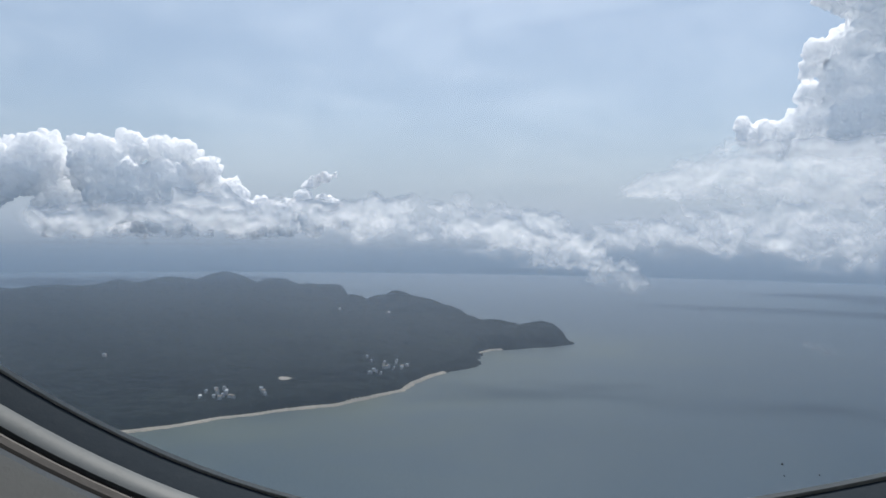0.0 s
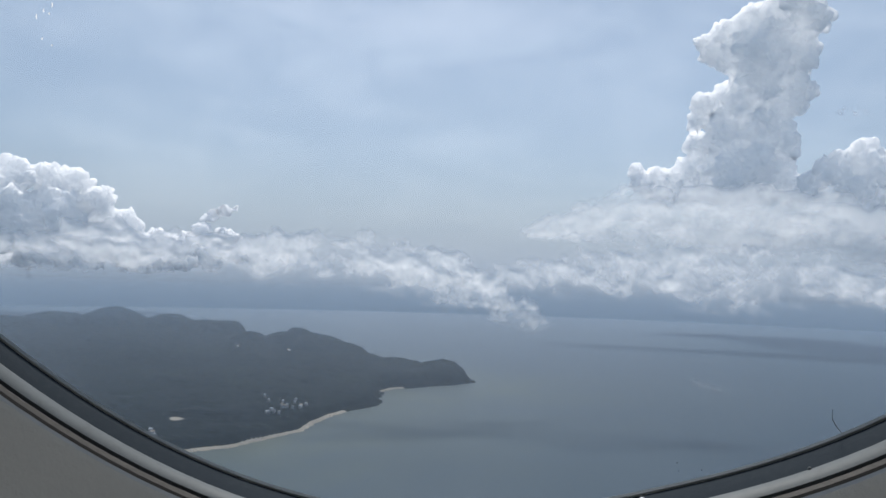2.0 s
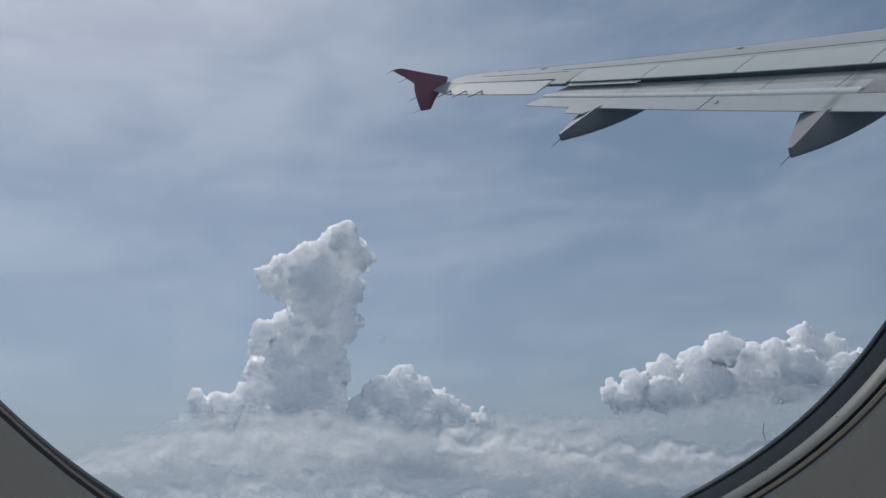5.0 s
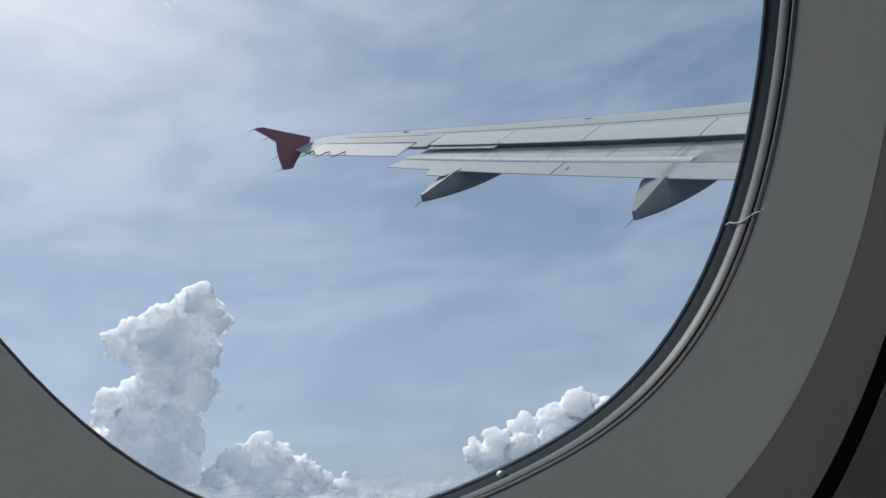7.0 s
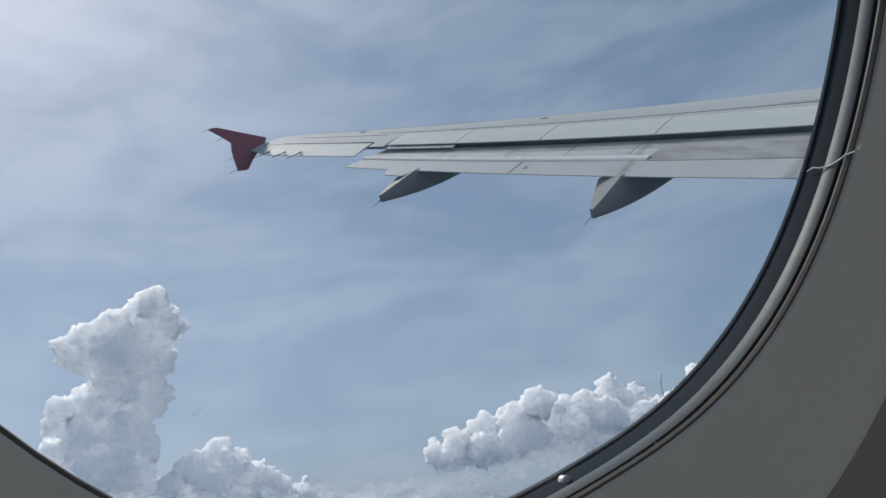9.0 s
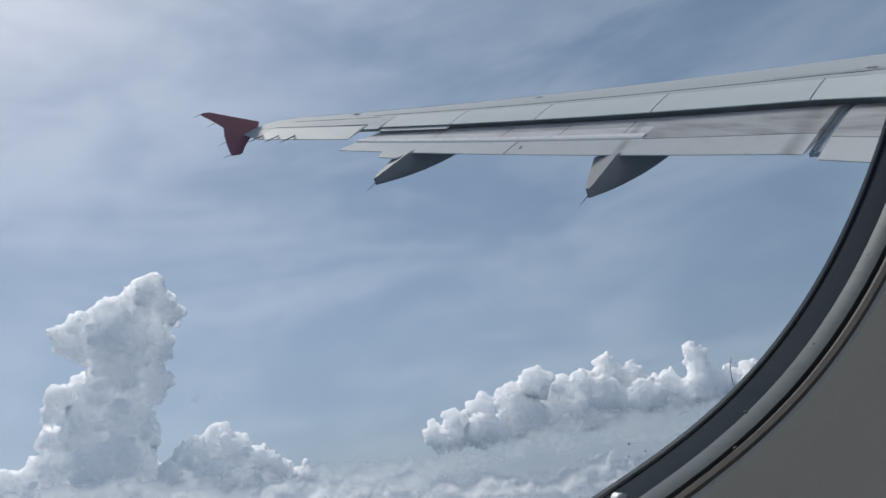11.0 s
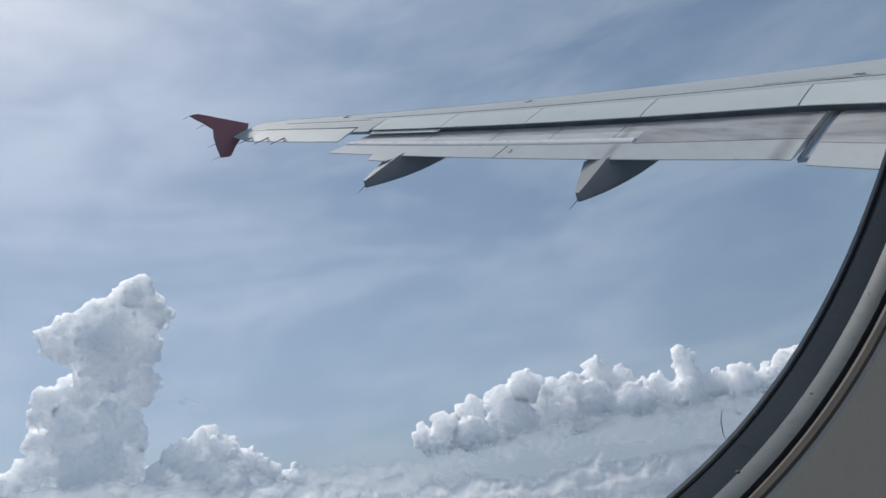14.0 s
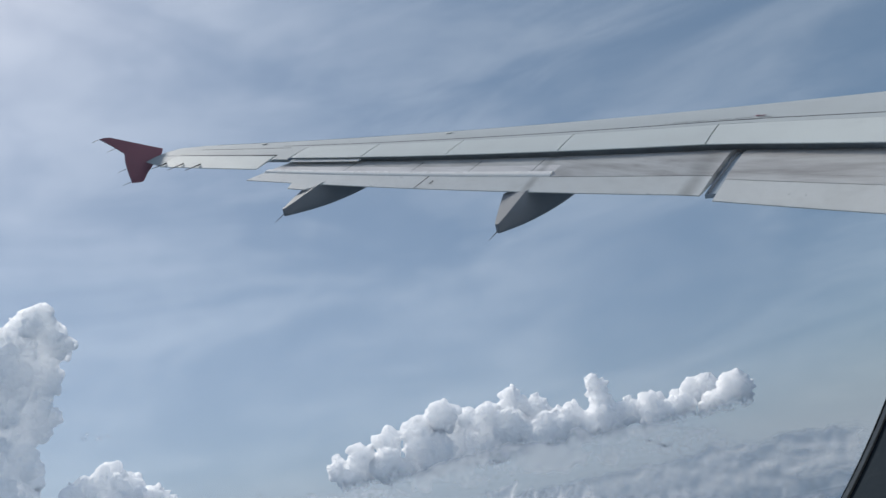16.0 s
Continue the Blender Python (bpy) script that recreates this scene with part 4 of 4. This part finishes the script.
def cloud(name, blobs, dist, mat, label, levels=(9, 7), spread=0.9, shrink=0.42, flat=1.0, voxel=None, seed=1, depth=1.0, rough=0.42, group="", wisp=0.0, base=-90.0, melt=14, fringe=0.62):
    """A cloud from puffs given as (azimuth, elevation, radius), all in degrees, at that distance."""
    rnd = random.Random(seed)
    mid_az = sum(b[0] for b in blobs) / len(blobs)
    mid_el = sum(b[1] for b in blobs) / len(blobs)
    centre = bearing(mid_az, mid_el) * dist
    unit = dist * math.tan(radians(1.0))
    seeds = []
    for az, el, r in blobs:
        off = rnd.uniform(-1, 1) * r * unit * depth
        seeds.append((bearing(az, el) * (dist + off) - centre, r * unit))
    puffs = fractal_puffs(seeds, rnd, levels, spread, shrink)
    vs, fs, n0 = [], [], 0
    for c, r in puffs:
        vs.append(ICO_V * np.array((r, r, r * flat)) + np.array(c))
        fs.append(ICO_F + n0)
        n0 += len(ICO_V)
    me = bpy.data.meshes.new(name)
    me.from_pydata(np.concatenate(vs).tolist(), [], np.concatenate(fs).tolist())
    ob = bpy.data.objects.new(name, me)
    scene.collection.objects.link(ob)
    rm = ob.modifiers.new("join", "REMESH")
    rm.mode, rm.voxel_size, rm.use_smooth_shade = "VOXEL", voxel or unit * 0.06, True
    done = bpy.data.meshes.new_from_object(ob.evaluated_get(bpy.context.evaluated_depsgraph_get()))
    bpy.data.objects.remove(ob)
    bpy.data.meshes.remove(me)
    n = len(done.vertices)
    co = np.empty(n * 3, np.float32)
    done.vertices.foreach_get("co", co)
    co = co.reshape(-1, 3).astype(float)
    # melt the puffs into one another
    ed = np.empty(len(done.edges) * 2, np.int32)
    done.edges.foreach_get("vertices", ed)
    ed = ed.reshape(-1, 2)
    deg = np.bincount(ed.ravel(), minlength=n)[:, None]
    for _ in range(melt):
        tot = np.zeros_like(co)
        for k in range(3):
            tot[:, k] = np.bincount(ed[:, 0], co[ed[:, 1], k], n) + np.bincount(ed[:, 1], co[ed[:, 0], k], n)
        co = 0.4 * co + 0.6 * tot / deg
    done.vertices.foreach_set("co", co.astype(np.float32).ravel())
    done.update()
    no = np.empty(n * 3, np.float32)
    done.vertices.foreach_get("normal", no)
    no = no.reshape(-1, 3)
    # billows: round bumps with creases, at four sizes
    bil = 0
    for k, (size, amp) in enumerate(((1.9, 0.36), (0.95, 0.44), (0.46, 0.38), (0.23, 0.15), (0.13, 0.03))):
        bil = bil + amp * (2.4 * np.sqrt((lumps3(co + 31.7 * k, unit * size, seed + k) * 2 - 1) ** 2 + 0.01) - 0.9)
    co = co + no * (bil * unit * rough)[:, None]
    for _ in range(2):
        tot = np.zeros_like(co)
        for k in range(3):
            tot[:, k] = np.bincount(ed[:, 0], co[ed[:, 1], k], n) + np.bincount(ed[:, 1], co[ed[:, 0], k], n)
        co = 0.55 * co + 0.45 * tot / deg
    # how near the heart: distance to the large puffs
    near = np.full(n, 9.0)
    for c, r in seeds:
        near = np.minimum(near, np.linalg.norm((co - np.array(c)) / np.array((r, r, r * flat)), axis=1))
    height = np.degrees(np.arctan2(co[:, 2] + centre.z, np.hypot(co[:, 0] + centre.x, co[:, 1] + centre.y)))
    thin = fringe * np.clip((near - 0.95) / 0.75, 0, 1) + wisp + 2.1 * np.clip((base - height) / 2.4, 0, 1)
    done.vertices.foreach_set("co", co.astype(np.float32).ravel())
    at = done.attributes.new("thin", "FLOAT", "POINT")
    at.data.foreach_set("value", thin.astype(np.float32))
    done.materials.clear()
    done.materials.append(mat)
    done.polygons.foreach_set("use_smooth", [True] * len(done.polygons))
    done.update()
    res = piece(name, done, None, "", Matrix.Translation(centre))
    return tagged(res, label, "cloud", group, "stuff")


def lumps3(co, size, seed):
    rs = np.random.RandomState(seed)
    g = rs.rand(32, 32, 32)
    u = co / size
    i = np.floor(u).astype(int)
    f = u - i
    f = f * f * (3 - 2 * f)
    tot = 0
    for a in (0, 1):
        for b in (0, 1):
            for c in (0, 1):
                w = (f[:, 0] if a else 1 - f[:, 0]) * (f[:, 1] if b else 1 - f[:, 1]) * (f[:, 2] if c else 1 - f[:, 2])
                tot = tot + w * g[(i[:, 0] + a) % 32, (i[:, 1] + b) % 32, (i[:, 2] + c) % 32]
    return tot


def fbm(x, y, size, seed, octaves=5, gain=0.55):
    tot, amp, norm = 0, 1.0, 0
    for k in range(octaves):
        tot, norm = tot + amp * lumps(x + 17.3 * k, y + 9.1 * k, size * 0.5 ** k, seed + k), norm + amp
        amp *= gain
    return tot / norm


def cloud_sheet(name, tops, feet, dist, label, seed, slope=0.45, stretch=3.0, grain=1.5, cover=0.0, most=0.82, relief=0.9, step=0.075, crown=0.8, base=0.6, group=""):
    """A soft broken cloud that curves round the viewer. tops and feet: (azimuth, elevation) along its upper and lower edges; slope: how steeply its strands fall;
    stretch: their length over their width; grain: the width of a strand, in degrees; crown: how lumpy its upper edge is."""
    unit = dist * math.tan(radians(1.0))
    az0, az1 = tops[0][0], tops[-1][0]
    el0, el1 = min(p[1] for p in feet) - 1.0, max(p[1] for p in tops) + 1.6
    A, E = np.meshgrid(np.linspace(az0, az1, int((az1 - az0) / step)), np.linspace(el0, el1, int((el1 - el0) / step)), indexing="ij")
    c, q = math.cos(math.atan(slope)), math.sin(math.atan(slope))
    wa = (fbm(A, E, 2.2, seed + 1, 4) - 0.5) * 1.3
    we = (fbm(A + 60, E, 2.2, seed + 2, 4) - 0.5) * 1.0
    u, v = (A + wa) * c + (E + we) * q, -(A + wa) * q + (E + we) * c
    strand = fbm(u / stretch, v, grain, seed + 3, 5, 0.55)
    billow = fbm(A + wa * 0.6, E + we * 0.6, 1.1, seed + 9, 6, 0.55)
    hi = np.interp(A, [p[0] for p in tops], [p[1] for p in tops]) + crown * (fbm(A + wa, E + we, 1.7, seed + 33, 4, 0.5) - 0.5) * 3.0
    lo = np.interp(A, [p[0] for p in feet], [p[1] for p in feet])
    env = smooth(hi - E, 0.0, 1.5) * smooth(E - lo, -0.6, base * np.maximum(hi - lo, 0.8))
    env = env * smooth(A, az0, az0 + 0.08 * (az1 - az0)) * smooth(-A, -az1, -az1 + 0.08 * (az1 - az0))
    n = 0.55 * strand + 0.33 * billow + 0.12 * fbm(A + we, E + wa, 0.4, seed + 25, 4, 0.6)
    swell = fbm(A + wa * 0.6, E + we * 0.6, 1.6, seed + 9, 3, 0.5)
    dens = smooth(n + 0.50 * (env - 1) + cover, 0.34, 0.68) * np.sqrt(env) * most
    h = dens.copy()
    for _ in range(10):
        for k in (0, 1):
            h = 0.5 * h + 0.25 * (np.roll(h, 1, k) + np.roll(h, -1, k))
    R_ = dist - unit * relief * (0.8 * h + 0.6 * swell + 0.3 * billow)
    a, b = np.radians(A), np.radians(E)
    co = np.stack([-np.sin(a) * np.cos(b) * R_, np.cos(a) * np.cos(b) * R_, np.sin(b) * R_], -1).reshape(-1, 3)
    idx = np.arange(A.size).reshape(A.shape)
    quads = np.stack([idx[:-1, :-1], idx[1:, :-1], idx[1:, 1:], idx[:-1, 1:]], -1).reshape(-1, 4)
    d = dens.ravel()
    quads = quads[d[quads].max(1) > 0.004]
    used, inv = np.unique(quads, return_inverse=True)
    me = bpy.data.meshes.new(name)
    me.from_pydata(co[used].tolist(), [], inv.reshape(-1, 4).tolist())
    me.materials.append(SOFT)
    me.polygons.foreach_set("use_smooth", [True] * len(me.polygons))
    at = me.attributes.new("cover", "FLOAT", "POINT")
    at.data.foreach_set("value", d[used].astype(np.float32))
    return tagged(piece(name, me), label, "cloud", group, "stuff")


TOWER = [(60.4, 19.0, 1.3), (61.6, 18.2, 1.3), (63.2, 17.4, 1.3), (65.0, 16.9, 1.1), (66.2, 16.5, 0.8), (59.3, 17.6, 1.1), (62.6, 15.8, 1.9), (60.3, 15.6, 1.6), (64.4, 15.4, 1.2), (62.3, 13.9, 1.8),
         (61.0, 12.8, 1.8), (63.6, 12.6, 1.6), (65.4, 12.5, 0.9), (66.6, 11.4, 0.8), (62.4, 10.6, 2.1), (64.8, 10.4, 1.5), (66.6, 9.6, 1), (70.6, 7.7, 0.7), (69.4, 7.4, 0.8), (68.2, 7.0, 1.1),
         (66.4, 7.8, 1.4), (63.8, 7.8, 2), (60.8, 9.4, 0.9), (61.4, 7.6, 1.4), (61.2, 17.8, 1), (60.6, 17.2, 1.1), (61.4, 16.5, 1.3), (70.4, 7.0, 0.8), (68.8, 6.2, 1.2), (66.5, 6.2, 1.5),
         (63.5, 6.0, 1.8), (61.0, 6.2, 1.4), (66.2, 12.4, 0.9), (65.7, 15.9, 0.9), (60.5, 13.7, 0.9)]
SECOND = [(57.8, 7.8, 1.2), (56.4, 8.2, 1.2), (55.0, 7.6, 1.2), (53.6, 6.8, 1.1), (52.4, 6.1, 0.8), (50.6, 5.4, 0.7), (59.2, 6.6, 1.1), (56.4, 6.2, 1.5), (54.4, 5.6, 1.1)]
cloud("cumulus_tower", TOWER, 4200, CUMULUS, "tall white cauliflower cumulus tower with a shaded side", seed=3, levels=(14,), shrink=0.40, depth=0.45, base=7.2)
cloud("cumulus_cloud", SECOND, 4000, CUMULUS, "bright billowing white cumulus heap", seed=8, levels=(14,), shrink=0.40, depth=0.45, base=6.6)
RIGHT = [(41.1, 6.8, 0.8), (39.3, 7.1, 1), (37.2, 7.8, 1), (35.1, 8.2, 1.1), (33, 9.1, 1.1), (31.4, 8.2, 1.1), (29.7, 8.4, 1), (27.8, 8.8, 1.1), (26, 8, 1.1), (24.1, 7, 1.1),
         (21.7, 8.7, 0.9), (21.6, 7.4, 1), (19.9, 6.5, 1), (18.3, 6.6, 1), (16.4, 5.9, 1.1), (14.5, 6.8, 1.1), (12.4, 6.2, 1.2), (37.6, 6.2, 1.2), (34, 6.6, 1.5), (29.8, 6.4, 1.6),
         (40.2, 5.6, 1.1), (33.5, 8, 0.9), (30.7, 7.2, 1.3), (28.5, 7.2, 1.3), (35.1, 7.2, 1.2), (26.4, 6.8, 1.2), (32, 6.6, 1.5), (37.6, 6.2, 1.2), (34, 6.6, 1.5), (29.8, 6.6, 1.6),
         (26, 6.2, 1.7), (22, 5.8, 1.7), (17.9, 5.2, 1.7), (13.7, 5, 1.7), (32.4, 5.2, 1.7), (36.6, 5.4, 1.4), (40, 6, 1), (28.5, 4.4, 1.7), (24, 4, 1.7), (19.5, 3.6, 1.7)]
cloud("cumulus_bank", RIGHT, 3600, CUMULUS, "long bank of bright white cumulus heads", seed=12, levels=(12,), shrink=0.38, base=7.0)
LEFT = [(116.0, 4.7, 1.7), (113.9, 5.5, 1.3), (112.1, 5.7, 1.1), (110.5, 5.4, 1.2), (108.7, 4.3, 1.2), (114.5, 2.9, 2.2), (111.5, 3.1, 2), (109.1, 2.5, 1.7), (106.9, 1.3, 1.5), (104.7, 0.5, 1.3),
        (117.5, 1.5, 2.2), (111.9, 0.5, 1.7), (119.5, 4.3, 2.2), (122.5, 3.6, 2.4), (107.1, 2.7, 1.4), (104.9, 1.7, 1.2), (103.1, 0.7, 1), (109.5, -0.1, 1.4), (113.9, -0.5, 1.5), (117.5, -0.5, 1.6),
        (106.5, -0.3, 1.1)]
cloud("cumulus_heap", LEFT, 4400, CUMULUS, "big hazy white cumulus over the land", seed=31, levels=(12,), shrink=0.38, base=1.6)
CHAIN = [(101.6, 3.6, 0.5), (100.4, 4.2, 0.42), (99.7, 4.4, 0.34), (102.0, 2.6, 0.7), (100.4, 2.4, 0.75), (103.2, 1.7, 0.9), (99.2, 1.3, 0.8), (101.2, 0.9, 0.9)]
cloud("cumulus_puffs", CHAIN, 3700, PUFFS, "soft white cumulus puffs over the sea", seed=23, levels=(10,), shrink=0.45, fringe=1.0, melt=18, rough=0.4, base=0.6)
cloud_sheet("cloud_heads", [(22, 2.6), (28, 3.4), (33, 3.8), (38, 4.4), (43, 4.9), (48, 5.8), (52, 6.2), (56, 5.4)], [(22, 0.4), (28, 0.8), (33, 1.0), (38, 1.4), (43, 1.8), (48, 2.4), (52, 2.8), (56, 3.0)], 2900,
            "soft white cloud heads above flat cloud", 29, 0.1, 1.3, 1.3, 0.12, 0.9, 0.9, 0.06, 1.3, 0.35)
for far, seed, thick, up in ((1420, 41, 0.05, 0.2), (1370, 44, -0.03, 0.0), (1320, 47, -0.06, -0.6)):
    cloud_sheet("broken_cloud", [(74, -2.8), (79, -0.4 + up), (82.7, 1.8 + up), (87.4, 3.6 + up), (91.6, 3.9 + up), (95, 3.9 + up), (100, 3.4 + up), (104, 3.5 + up), (108, 3.6 + up), (114, 3.0), (123, 2.6)],
                [(74, -5.0), (79, -5.4), (84, -5.4), (88, -4.4), (94, -2.8), (101, -1.8), (106, -1.6), (112, -1.4), (123, -1.2)], far, "broken soft grey-white cloud trailing in slanting strands", seed, 0.42, 2.2, 2.4, thick, base=0.62)
for far, seed, thick, up in ((1400, 57, 0.02, 0.4), (1350, 62, -0.03, 0.0), (1300, 65, -0.06, -0.7)):
    cloud_sheet("broken_cloud", [(46, 1.4), (54, 1.8), (59, 3.0 + up), (64, 3.6 + up), (70, 3.2 + up), (76, 3.0 + up), (80, 2.4 + up), (86, 0.8)],
                [(46, -3.6), (54, -3.8), (58, -4.6), (63, -5.0), (70, -4.0), (76, -2.8), (80, -2.2), (86, -2.2)], far, "broken soft grey-white cloud trailing in slanting strands", seed, 0.36, 2.6, 2.1, thick, base=0.62)
for far, seed, thick, up in ((3240, 71, 0.09, 1.2), (3140, 76, 0.03, 0.3), (3050, 79, 0.0, -0.8)):
    cloud_sheet("layer_cloud", [(40, 5.0 + up), (48, 5.8 + up), (53, 5.8 + up), (60, 6.4 + up), (66, 6.6 + up), (71.7, 6.2 + up), (76.6, 5.0 + up), (81, 3.8)],
                [(40, 0.4), (48, 0.6), (53, 0.8), (60, 1.0), (66, 1.4), (72, 2.0), (76.6, 2.6), (81, 3.0)], far, "soft flat layers of pale cloud below the towers", seed, 0.03, 4.5, 1.2, thick, relief=0.4, crown=0.5, base=0.3)
for far, seed, thick in ((3060, 83, 0.05), (2940, 88, 0.0)):
    cloud_sheet("layer_cloud", [(4, 3.4), (16, 3.8), (24, 3.6), (32, 3.6), (40, 4.2), (50, 4.8)],
                [(4, -4.6), (16, -4.4), (24, -4.2), (32, -4.0), (40, -3.8), (50, -3.4)], far, "soft flat layers of pale cloud below the towers", seed, 0.03, 5.0, 1.2, thick, relief=0.4, crown=0.5, base=0.3)
cloud_sheet("layer_cloud", [(12, 5.6), (20, 6.6), (27, 7.0), (33, 7.0), (38, 6.6), (44, 6.4)], [(12, 2.0), (20, 2.6), (27, 3.0), (33, 3.2), (38, 3.4), (44, 3.6)], 3120,
            "pale flat cloud round the foot of the cumulus bank", 92, 0.06, 2.4, 1.6, 0.06, 0.70, relief=0.08, crown=0.4, base=0.25)
cloud_sheet("cloud_fragment", [(55.2, 11.9), (56.2, 12.6), (57.4, 12.6), (58.8, 11.4)], [(55.2, 11.4), (57.4, 10.6), (58.8, 10.2)], 3900, "thin ragged scrap of cloud beside the tower", 95, 0.3, 1.5, 0.6, 0.08, 0.75, 0.4, 0.04, 0.4)
for k, (az, el, r) in enumerate(((72.5, -4.7, 0.55), (74.6, -5.3, 0.6), (69.5, -5.5, 0.5), (66.0, -6.5, 0.8), (77.5, -6.3, 0.6), (79.4, -6.9, 0.5))):
    cloud_sheet("cloud_wisp", [(az - 1.8 * r, el), (az, el + 0.5 * r), (az + 1.8 * r, el + 1.1 * r)], [(az - 1.8 * r, el - 1.2 * r), (az, el - 0.8 * r), (az + 1.8 * r, el - 0.2 * r)], 1150,
                "thin wisp of cloud over the sea", 100 + 7 * k, 0.45, 2.0, 0.6, 0.16, 0.50, 0.3, 0.04, 0.4, 0.6, "wisps over the sea")
